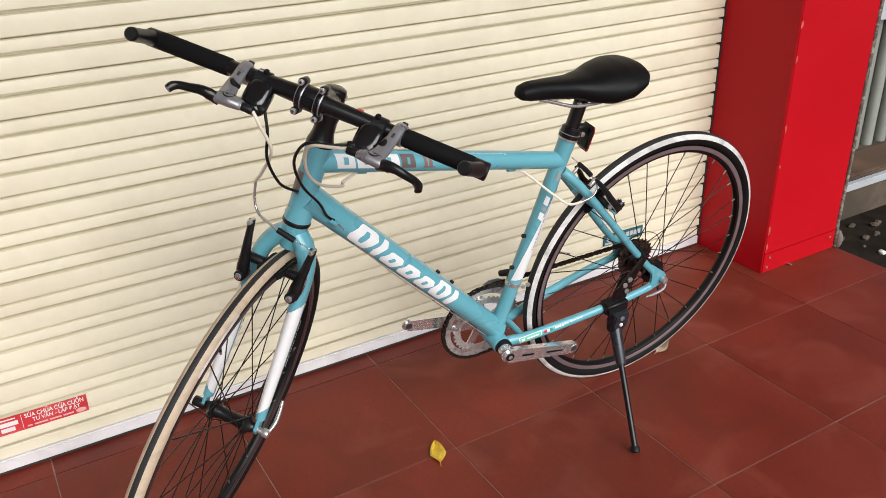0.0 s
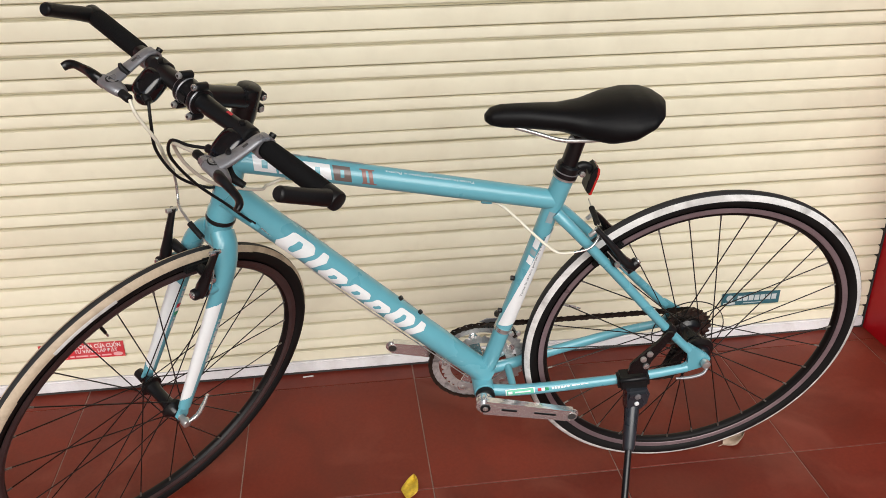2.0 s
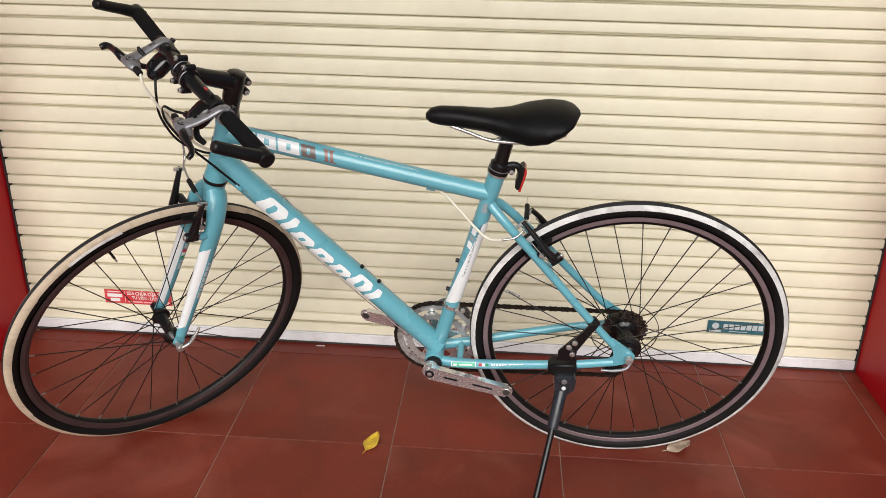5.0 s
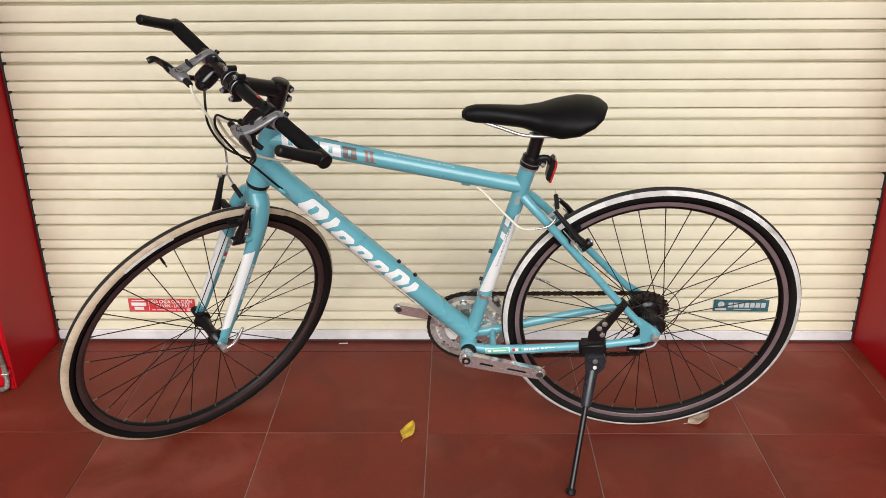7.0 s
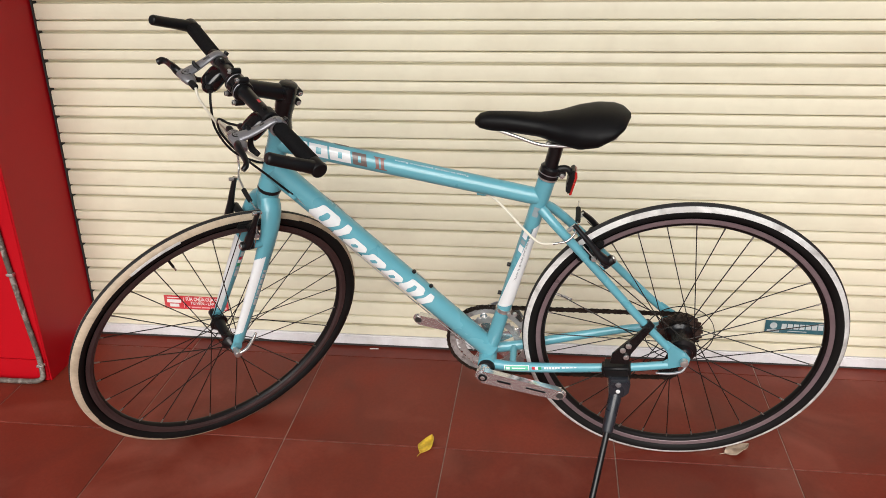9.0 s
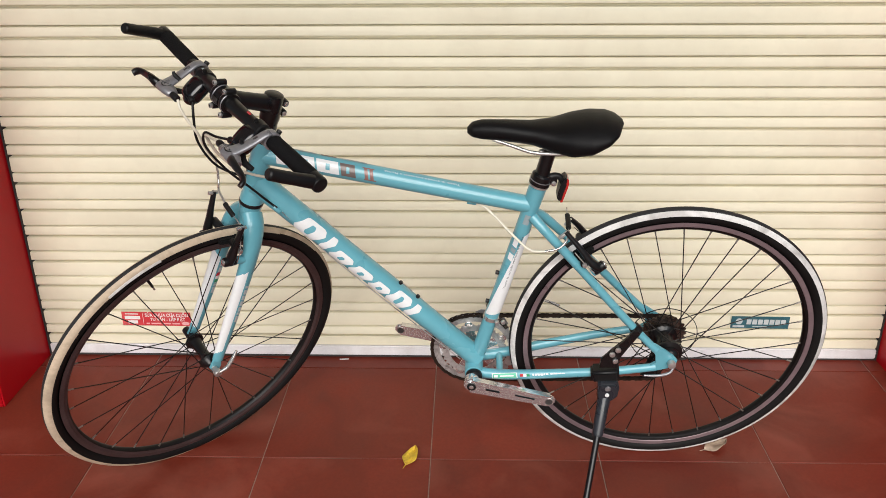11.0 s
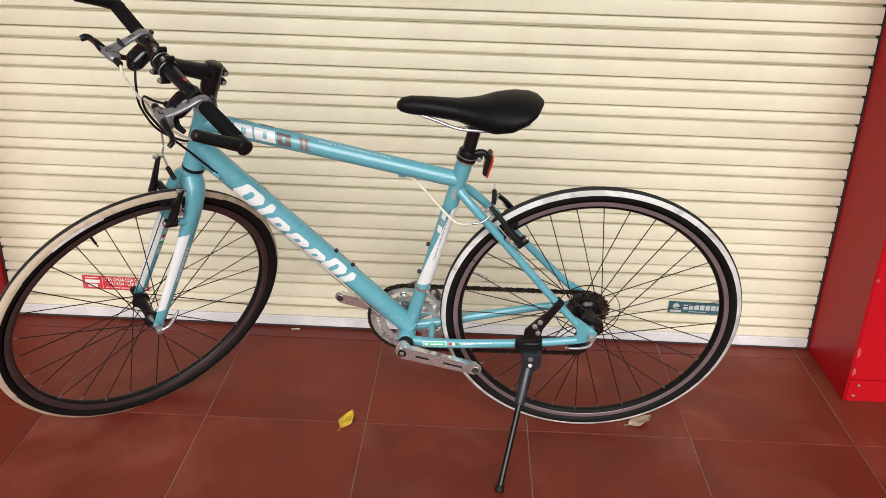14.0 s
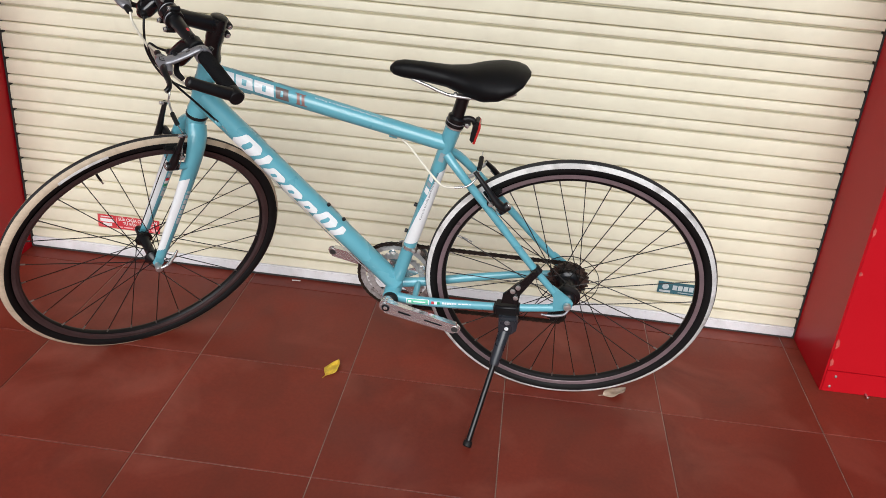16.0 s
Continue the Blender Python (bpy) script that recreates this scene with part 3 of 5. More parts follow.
def wheel(name, label, m, front):
    """A spoked wheel round the y axis: rim, tyre with a pale sidewall band, hub and crossed spokes."""
    track = RIM_TRACK_BROWN if front else RIM_TRACK
    rim_prof = [(0.3085, 0.0100), (0.2992, 0.0098), (0.2982, 0.0088), (0.2930, 0.0078), (0.2895, 0.0032), (0.2895, -0.0032), (0.2930, -0.0078), (0.2982, -0.0088), (0.2992, -0.0098), (0.3085, -0.0100), (0.3080, -0.0078), (0.3000, -0.0070), (0.3000, 0.0070), (0.3080, 0.0078)]
    w = part(name, lathe(rim_prof, 128, mats=[0, 0, 0, 1, 1, 1, 0, 0, 0, 0, 1, 1, 1, 0] if front else [0, 0, 1, 1, 1, 1, 1, 0, 0, 0, 1, 1, 1, 0]), [track, RIM_BLACK], bike, label, m)
    rt, rc, k = 0.0134, RW - 0.0156, 64
    prof, mats = [], []
    side = SIDE_CREAM if front else SIDE_WHITE

    def cream_band(mid, near):
        """The yellowed band, narrower round the trailing half, with one clean white stretch."""
        def pick(u):
            if near and mid > 62 and 0.317 < u < 0.374:
                return 3
            return 1 if mid < 54 + 32 * (0.5 - 0.5 * math.cos(2 * math.pi * u)) ** 0.7 else 2
        return pick

    for i in range(k):
        a = 360 * (i + 0.5) / k - 180
        prof.append((rc + 0.0156 * math.cos(radians(a)), rt * math.sin(radians(a))))
        mid = abs((a + 180 / k + 180) % 360 - 180)
        if mid < (17 if front else 37):
            mats.append(0)
        elif mid < (88 if front else 81):
            mats.append(cream_band(mid, a < 0) if front else 1)
        else:
            mats.append(2)
    part("tyre", lathe(prof, 160, mats=mats), [TREAD, side, SIDE_BLACK, SIDE_WHITE], w, "black tyre with a yellowed cream sidewall" if front else "black tyre with a white sidewall band")
    if front:
        hub = [(0.0055, -0.05), (0.009, -0.049), (0.012, -0.042), (0.019, -0.036), (0.0205, -0.0345), (0.0205, -0.031), (0.014, -0.028), (0.0115, -0.015), (0.0115, 0.015), (0.014, 0.028), (0.0205, 0.031), (0.0205, 0.0345), (0.019, 0.036), (0.012, 0.042), (0.009, 0.049), (0.0055, 0.05)]
        flanges, count, hub_r = (-0.0328, 0.0328), 28, 0.0188
    else:
        hub = [(0.0055, -0.062), (0.013, -0.061), (0.0195, -0.055), (0.0205, -0.048), (0.0175, -0.0465), (0.0175, -0.0445), (0.0300, -0.0405), (0.0300, -0.0335), (0.021, -0.030), (0.0185, -0.022), (0.0205, -0.0205), (0.0205, -0.0185), (0.0185, -0.017), (0.0185, 0.006), (0.021, 0.012), (0.0285, 0.0165), (0.0285, 0.021), (0.017, 0.024), (0.017, 0.055), (0.009, 0.06), (0.0055, 0.062)]
        flanges, count, hub_r = (-0.0368, 0.0188), 32, 0.0265
    part("hub", lathe(hub, 32, closed=False), BLACK_PAINT, w)
    per = count // 2
    for i in range(count):
        s = i % 2
        k2 = i // 2
        rim_a = 2 * math.pi * i / count
        turn = (1 if k2 % 2 else -1) * 2 * math.pi * 2.6 / per
        hub_a = rim_a + turn
        y = flanges[s] + (0.0026 if k2 % 2 else -0.0026)
        p0 = Vector((hub_r * math.cos(hub_a), y, hub_r * math.sin(hub_a)))
        p1 = Vector((0.2900 * math.cos(rim_a), (1 if s else -1) * 0.002, 0.2900 * math.sin(rim_a)))
        sp = rod(p0, p1, 0.00115, 6)
        rod(p1.lerp(p0, 0.04), p1, 0.0018, 6, sp, mat_index=1)
        part("spoke", sp, [SPOKE, NIPPLE], w)
    va = radians(122 if front else 158)
    v0, v1 = Vector((math.cos(va), 0, math.sin(va))) * 0.29, Vector((math.cos(va), 0, math.sin(va))) * 0.252
    part("valve", rod(v0, v0.lerp(v1, 0.72), 0.0028, 8, edge=0.0008), BLACK_PLASTIC if front else STEEL, w)
    part("valve_tip", rod(v0.lerp(v1, 0.72), v1, 0.0019, 8, edge=0.0006), STEEL, w)
    return w


rear_wheel = wheel("rear_wheel", "rear wheel with a dark deep rim", A, False)
FORK_L, RAKE = 0.3738, 0.0465
front_wheel = wheel("front_wheel", "front wheel turned to one side", S @ Matrix.Translation((-RAKE, 0, -FORK_L)), True)

# rear axle fittings
bm = rod((0, -0.0835, 0), (0, -0.0705, 0), 0.0085, 16, edge=0.002)
rod((0, -0.0705, 0), (0, -0.062, 0), 0.0065, 12, bm)
part("quick_release", bm, STEEL, bike, "steel quick-release nut", A)
lever = spline([(0.004, -0.081, -0.006), (-0.006, -0.086, -0.017), (-0.03, -0.0855, -0.0245), (-0.056, -0.084, -0.0255)], 6)
part("quick_release_lever", sweep(lever, [0.0022, 0.003, 0.0034, 0.003, 0.0022], 10), GREY_METAL, bike, "curved steel quick-release lever", A)
part("quick_release", rod((0, 0.07, 0), (0, 0.082, 0), 0.0085, 16, edge=0.002), STEEL, bike, "", A)

# cassette, with a thin wire guard ring
cassette = part("cassette", lathe([(0.016, 0.0225), (0.02, 0.0225), (0.02, 0.058), (0.016, 0.058)], 32), COG, bike, "oily cassette of sprockets", A)


def toothed(teeth, r_out, r_root, r_in, y0, y1):
    """A sprocket: a ring with teeth, from y0 to y1."""
    bm = bmesh.new()
    n = teeth * 4
    loops = []
    for y in (y0, y1):
        outer, inner = [], []
        for i in range(n):
            a = 2 * math.pi * i / n
            r = (r_out, r_out, r_root, r_root)[i % 4]
            outer.append(bm.verts.new((r * math.cos(a), y, r * math.sin(a))))
            inner.append(bm.verts.new((r_in * math.cos(a), y, r_in * math.sin(a))))
        loops.append((outer, inner))
    (o0, i0), (o1, i1) = loops
    for i in range(n):
        j = (i + 1) % n
        bm.faces.new((o0[i], o0[j], i0[j], i0[i]))
        bm.faces.new((o1[j], o1[i], i1[i], i1[j]))
        bm.faces.new((o0[j], o0[i], o1[i], o1[j]))
        bm.faces.new((i0[i], i0[j], i1[j], i1[i]))
    return bm


for i, teeth in enumerate((24, 22, 20, 18, 16, 15, 14, 13)):
    r = teeth * 0.0127 / (2 * math.pi)
    part("sprocket", toothed(teeth, r + 0.0025, r - 0.0022, 0.0195, 0.024 + i * 0.0043, 0.0259 + i * 0.0043), COG, cassette)
part("spoke_guard", lathe([(0.0722, 0.019), (0.0738, 0.019), (0.0738, 0.0205), (0.0722, 0.0205)], 64), SPOKE, cassette, "thin guard ring behind the sprockets")

# crankset
crank_at = A @ Matrix.Translation(BB)
chainset = part("chainset", lathe([(0.008, 0.046), (0.019, 0.047), (0.02, 0.052), (0.015, 0.064), (0.008, 0.066)], 32), ALLOY, bike, "worn silver double chainset", crank_at)
part("chainring", toothed(48, 0.0985, 0.0945, 0.079, 0.050, 0.0528), RING_ALLOY, chainset, "large toothed chainring")
part("chainring", toothed(36, 0.0745, 0.0705, 0.057, 0.0435, 0.046), RING_ALLOY, chainset, "small inner chainring")
for i in range(5):
    a = radians(72 * i + 28)
    out = capsule((0, 0), (0.072 * math.cos(a), 0.072 * math.sin(a)), 0.013, 0.0095, 8)
    part("spider_arm", slab(out, 0.0462, 0.0498, 0.001), ALLOY, chainset)
    c = Vector((0.0685 * math.cos(a), 0, 0.0685 * math.sin(a)))
    part("chainring_bolt", rod(c + Vector((0, 0.041, 0)), c + Vector((0, 0.0545, 0)), 0.005, 12, edge=0.001), STEEL, chainset)
arms = {-1: Vector((0.1685, 0, -0.0310)), 1: Vector((-0.1745, 0, 0.0290))}
for s, tip in arms.items():
    y0, y1 = (-0.0765, -0.0635) if s < 0 else (0.0655, 0.079)
    near = capsule((0, 0), (tip.x, tip.z), 0.0172, 0.0135, 12)
    crank = part("crank_arm", slab(near, y0, y1, 0.0055), ALLOY, chainset, "polished alloy crank arm with an empty pedal hole", pose(0, 0, 0, 0, 0, -4), 22)
    if s < 0:
        part("crank_boss", rod((0, -0.066, 0), (0, -0.05, 0), 0.0165, 24, edge=0.002), ALLOY, crank)
        part("crank_bolt", rod((0, -0.0790, 0), (0, -0.0760, 0), 0.0098, 20, edge=0.001), BLACK_PLASTIC, crank, "black crank bolt in a ring")
        part("crank_bolt", rod((0, -0.0800, 0), (0, -0.0780, 0), 0.0055, 12, edge=0.001), STEEL, crank)
        d = tip.normalized()
        for f0, f1, h in ((0.034, 0.060, 0.0026), (0.098, 0.138, 0.0022)):
            q0, q1 = d * f0, d * f1
            part("arm_print", slab(capsule((q0.x, q0.z), (q1.x, q1.z), h, h, 6), y0 - 0.0006, y0 + 0.001), BLACK_PLASTIC, crank)
    yy = y0 - 0.0006
    part("pedal_hole", lathe([(0.0078, yy), (0.0098, yy), (0.0098, yy + 0.002), (0.0078, yy + 0.002)], 24), STEEL, crank, "", Matrix.Translation(tip))
    # solid dark disc paints the shade inside the empty hole
    part("pedal_thread", rod(tip + Vector((0, yy + 0.0002, 0)), tip + Vector((0, yy + 0.004, 0)), 0.0078, 20), DARK_FILL, crank, "dark disc for the shade inside the pedal hole")

# chain: plates along the upper run, round the sprocket and back through the derailleur cage
UP, LP = Vector((0.006, 0.036, -0.068)), Vector((-0.012, 0.036, -0.122))


def chain_path():
    pts = []
    rc, rg = 0.0965, 0.0385
    for a in np.linspace(265, 95, 40).tolist():
        pts.append(BB + Vector((rc * math.cos(radians(a)), 0.0514, rc * math.sin(radians(a)))))
    for a in np.linspace(85, -60, 14).tolist():
        pts.append(Vector((rg * math.cos(radians(a)), 0.038, rg * math.sin(radians(a)))))
    for a in np.linspace(100, 280, 8).tolist():
        pts.append(UP + 0.021 * Vector((math.cos(radians(180 - a)), 0, math.sin(radians(180 - a)))))
    for a in np.linspace(40, -85, 8).tolist():
        pts.append(LP + 0.021 * Vector((math.cos(radians(a)), 0, math.sin(radians(a)))))
    pts.append(pts[0])
    out = [pts[0]]
    walked = 0.0
    for p, q in zip(pts, pts[1:]):
        length = (q - p).length
        t = 0.0127 - walked
        while t <= length:
            out.append(p.lerp(q, t / length))
            t += 0.0127
        walked = (walked + length) % 0.0127
    return out


bm = bmesh.new()
pins = chain_path()
for i, (p, q) in enumerate(zip(pins, pins[1:])):
    d = (q - p)
    if d.length < 1e-5:
        continue
    d.normalize()
    n = Vector((-d.z, 0, d.x))
    off = 0.0033 if i % 2 else 0.0022
    for sgn in (-1, 1):
        y = sgn * off
        ring = []
        for u, h in ((-0.003, 0.0028), (0.0, 0.0043), (0.0045, 0.0034), (0.0082, 0.0034), (0.0127, 0.0043), (0.0157, 0.0028)):
            ring.append((p + d * u + Vector((0, y, 0)), h))
        for side in (0.0005, -0.0005):
            top = [bm.verts.new(c + n * h + Vector((0, side, 0))) for c, h in ring]
            bot = [bm.verts.new(c - n * h + Vector((0, side, 0))) for c, h in ring]
            for j in range(len(ring) - 1):
                bm.faces.new((top[j], top[j + 1], bot[j + 1], bot[j]))
    rod(p - Vector((0, 0.004, 0)), p + Vector((0, 0.004, 0)), 0.0027, 6, bm)
part("chain", bm, GREASY, bike, "brown greasy bicycle chain", A)

# rear derailleur
cage = slab(capsule((UP.x, UP.z), (LP.x, LP.z), 0.019, 0.016, 10), 0.041, 0.0432, 0.0008)
slab(capsule((UP.x, UP.z), (LP.x, LP.z), 0.012, 0.012, 10), 0.0288, 0.031, 0.0008, cage)
derailleur = part("rear_derailleur", cage, BLACK_PLASTIC, bike, "black rear derailleur", A)
part("derailleur_body", sweep([(0.008, 0.074, -0.022), (0.018, 0.072, -0.045), (0.008, 0.056, -0.066)], [0.012, 0.014, 0.011], 12), GREY_METAL, derailleur)
for c in (UP, LP):
    part("jockey_wheel", toothed(11, 0.0225, 0.018, 0.004, 0.0335, 0.0385), BLACK_PLASTIC, derailleur, "", Matrix.Translation((c.x, 0, c.z)))

# front derailleur and its band
fd = BB.lerp(SEAT_TOP, 0.29)
bm = sweep([fd - ST_D * 0.0045, fd + ST_D * 0.0045], [0.0172, 0.0172], 24)
fder = part("front_derailleur", bm, STEEL, bike, "silver clamp-on front derailleur", A)
for k in (0.0, 0.013):
    c = fd + Vector((0.012 + k, -0.0165, -0.001 + k * 0.05))
    part("clamp_bolt", rod(c, c + Vector((0.001, -0.0065, 0)), 0.0048, 10, edge=0.001), STEEL, fder)
cagep = [(-0.415, 0.028), (-0.40, 0.036), (-0.375, 0.034), (-0.35, 0.018), (-0.338, -0.004), (-0.345, -0.01), (-0.358, 0.008), (-0.378, 0.022), (-0.40, 0.024)]
part("cage_plate", slab(cagep, 0.044, 0.0456, 0.0005), COG, fder)
part("cage_plate", slab(cagep, 0.058, 0.0596, 0.0005), GREY_METAL, fder)
part("derailleur_arm", sweep([fd + Vector((0.006, 0.012, 0.004)), fd + Vector((0.006, 0.028, 0.006)), fd + Vector((-0.004, 0.044, -0.004))], [0.009, 0.009, 0.007], 10), BLACK_PLASTIC, fder)

# seat post, collar and saddle
POST_T = SEAT_TOP + ST_D * 0.094 + Vector((-0.003, 0, 0))
post = part("seat_post", rod(SEAT_TOP - ST_D * 0.01, POST_T, 0.0137, 24), BLACK_PAINT, bike, "black seat post", A)
bm = sweep([SEAT_TOP + ST_D * k for k in (-0.001, 0.0, 0.008, 0.0085, 0.019, 0.022)], [0.0185, 0.0208, 0.0208, 0.0196, 0.0196, 0.0165], 28)
block((0.012, -0.009, 0.0), (0.034, 0.009, 0.016), 0.003, bm, Matrix.Translation(SEAT_TOP))
collar = part("seat_collar", bm, BLACK_PAINT, bike, "black seat collar", A)
part("collar_ring", sweep([SEAT_TOP - ST_D * k for k in (0.0042, 0.0006)], 0.0204, 28), STEEL, collar, "bright steel ring")
part("collar_ring", sweep([SEAT_TOP + ST_D * k for k in (0.0078, 0.0092)], 0.0209, 28), GREY_METAL, collar)
c = SEAT_TOP + Vector((0.027, -0.012, 0.004))
part("collar_bolt", rod(c, c + Vector((0, 0.024, 0)), 0.0052, 12, edge=0.001), STEEL, collar)
bm = block((-0.024, -0.018, -0.016), (0.026, 0.018, 0.010), 0.005, None, Matrix.Translation(POST_T + Vector((0.004, 0, 0.004))))
clampo = part("saddle_clamp", bm, BLACK_PAINT, bike, "black saddle clamp", A)
for x, y in ((-0.022, -0.014), (0.020, -0.016), (-0.022, 0.014)):
    c = POST_T + Vector((x, y, -0.014))
    part("clamp_bolt", rod(c, c + Vector((0, -0.006 if y < 0 else 0.006, -0.001)), 0.005, 10, edge=0.001), STEEL, clampo)


def saddle_shell():
    """A narrow nose widening into two drooping wings."""
    n, k = 64, 40
    keys = [0.0, 0.03, 0.09, 0.22, 0.42, 0.55, 0.68, 0.8, 0.9, 0.96, 1.0]
    half = [0.007, 0.0165, 0.0205, 0.0225, 0.030, 0.045, 0.063, 0.0715, 0.066, 0.049, 0.011]
    lift = 0.011
    top = [0.498, 0.507, 0.5115, 0.5115, 0.5085, 0.511, 0.5205, 0.5245, 0.5225, 0.5175, 0.512]
    low = [0.488, 0.482, 0.478, 0.475, 0.469, 0.4585, 0.4545, 0.466, 0.486, 0.499, 0.509]
    bm, rows = bmesh.new(), []
    for i in range(n + 1):
        u = 0.5 - 0.5 * math.cos(math.pi * i / n)
        w, t, b = (float(np.interp(u, keys, v)) for v in (half, top, low))
        row = []
        for j in range(k):
            a = 2 * math.pi * j / k
            c, s = math.cos(a), math.sin(a)
            y = w * math.copysign(abs(c) ** 0.8, c)
            if s > 0:
                z = t + (t - b) * 0.42 * (abs(s) ** 0.85 - 1) - 0.010 * (abs(y) / 0.07) ** 2
            else:
                z = b + (t - b) * 0.58 * (1 - abs(s) ** 0.9) - 0.010 * (abs(y) / 0.07) ** 2
            row.append(bm.verts.new((-0.4310 + 0.2865 * u, y, z + lift)))
        rows.append(row)
    for r0, r1 in zip(rows, rows[1:]):
        for j in range(k):
            bm.faces.new((r0[j], r0[(j + 1) % k], r1[(j + 1) % k], r1[j]))
    bm.faces.new(rows[0][::-1]), bm.faces.new(rows[-1])
    bmesh.ops.smooth_vert(bm, verts=bm.verts, factor=0.5, use_axis_x=True, use_axis_y=True, use_axis_z=True)
    return bm


saddle = part("saddle", saddle_shell(), SADDLE_COVER, bike, "black leatherette racing saddle", A, smooth=80)
for s in (-1, 1):
    rail = spline([(-0.385, s * 0.012, 0.491), (-0.35, s * 0.015, 0.480), (-0.312, s * 0.021, 0.469), (-0.275, s * 0.022, 0.466), (-0.232, s * 0.022, 0.467), (-0.19, s * 0.03, 0.48), (-0.17, s * 0.035, 0.492)], 5)
    part("saddle_rail", sweep(rail, 0.0035, 10), STEEL, saddle, "bright steel saddle rail")

# rear light on a bent bracket
lb = SEAT_TOP + Vector((0.0200, 0, 0.0125))
bm = sweep(spline([lb + Vector(q) for q in ((0.0, 0, 0.001), (0.010, 0, 0.004), (0.019, 0, 0.001), (0.025, 0, -0.009))], 5), [0.0075, 0.0066, 0.0062, 0.0068], 14)
light = part("rear_light", bm, BLACK_PLASTIC, bike, "black rear light with a red lens", A)
LIGHT_AT = Matrix.Translation(lb + Vector((0.0235, 0, -0.018))) @ pose(0, 0, 0, 0, 9)
body = [(-0.0055, -0.022), (-0.0060, -0.004), (-0.0035, 0.006), (-0.0030, 0.020), (0.0015, 0.0245), (0.0050, 0.0225), (0.0062, 0.010), (0.0045, -0.024), (0.0, -0.0275)]
part("lamp_body", slab(body, -0.0150, 0.0150, 0.0022), BLACK_PLASTIC, light, "", LIGHT_AT)
upper_lens = [(0.0042, -0.0005), (0.0064, 0.0100), (0.0052, 0.0230), (0.0090, 0.0200), (0.0112, 0.0110), (0.0106, -0.0005)]
lower_lens = [(0.0036, -0.0015), (0.0104, -0.0015), (0.0074, -0.0300), (0.0030, -0.0310), (0.0022, -0.0260)]
for shape in (upper_lens, lower_lens):
    part("lens", slab(shape, -0.0128, 0.0128, 0.0012), RED_LENS, light, "red reflector lens", LIGHT_AT)


# V-brakes
def v_brake(name, m, half, pivot_z, tops, x_out, label, lean, back=0.006):
    """Two arms from the bosses up to the cable, with pads against the rim; tops: heights of the two arm ends."""
    b = None
    for s in (-1, 1):
        top_z = tops[0] if s < 0 else tops[1]
        mid = (pivot_z + top_z) / 2
        pts = [(x_out, s * half, pivot_z - 0.003), (x_out + 0.002, s * (half + 0.003), pivot_z + 0.022), (x_out + back * 0.6, s * (half + 0.003 + lean * 0.4), mid + 0.012), (x_out + back, s * (half + lean), top_z)]
        arm = sweep(spline(pts, 5), [0.0105, 0.0115, 0.0085, 0.0068, 0.0058], 12, flat=0.8)
        ob = part("brake_arm", arm, BLACK_PAINT, bike if b is None else b, "", m if b is None else None)
        if b is None:
            b = ob
            b.name = name
            b["label"] = label
        part("pivot_barrel", rod((x_out - 0.013, s * half, pivot_z), (x_out + 0.014, s * half, pivot_z), 0.0098, 18, edge=0.0025), BLACK_PAINT, b)
        part("pivot_bolt", rod((x_out - 0.016, s * half, pivot_z), (x_out - 0.0125, s * half, pivot_z), 0.0062, 12, edge=0.0012), STEEL, b, "steel pivot bolt")
        part("cable_bolt", rod((x_out - 0.006, s * (half + lean), top_z - 0.003), (x_out + 0.014, s * (half + lean), top_z - 0.003), 0.0042, 10, edge=0.001), STEEL, b)
        part("return_spring", sweep(spline([(x_out + 0.012, s * (half + 0.009), pivot_z + 0.002), (x_out + 0.011, s * (half + 0.012), pivot_z + 0.02), (x_out + 0.010, s * (half + 0.011), pivot_z + 0.045), (x_out + 0.009, s * (half + 0.008), mid + 0.012)], 4), 0.0011, 6), STEEL, b, "thin steel return spring")
        pad = block((x_out - 0.012, min(s * 0.0115, s * 0.022), pivot_z + 0.022), (x_out + 0.055, max(s * 0.0115, s * 0.022), pivot_z + 0.035), 0.003)
        part("brake_pad", pad, BLACK_RUBBER, b, "black rubber brake block")
        part("pad_washer", rod((x_out + 0.014, s * 0.021, pivot_z + 0.029), (x_out + 0.014, s * (half + 0.006), pivot_z + 0.029), 0.0085, 14, edge=0.0015), BLACK_PLASTIC, b)
        part("pad_bolt", rod((x_out + 0.014, s * (half + 0.005), pivot_z + 0.029), (x_out + 0.014, s * (half + 0.012), pivot_z + 0.029), 0.005, 10, edge=0.001), STEEL, b)
    return b

for s in (-1, 1):
    c = Vector((-0.172, s * 0.0465, 0.222))
    part("brake_boss", rod(c + Vector((-0.008, 0, -0.008)), c + Vector((0.0075, 0, 0.007)), 0.009, 14, edge=0.001), CELESTE, bike_frame)
front_brake = v_brake("front_brake", S, 0.047, -0.084, (0.008, 0.014), -0.056, "black front V-brake", 0.010)
rear_brake = v_brake("rear_brake", A @ Matrix.Translation((-0.172, 0, 0.222)) @ pose(0, 0, 0, 0, -44) @ pose(0, 0, 0, 0, 0, 180), 0.047, 0.0, (0.080, 0.106), -0.006, "black rear V-brake", -0.008, -0.004)

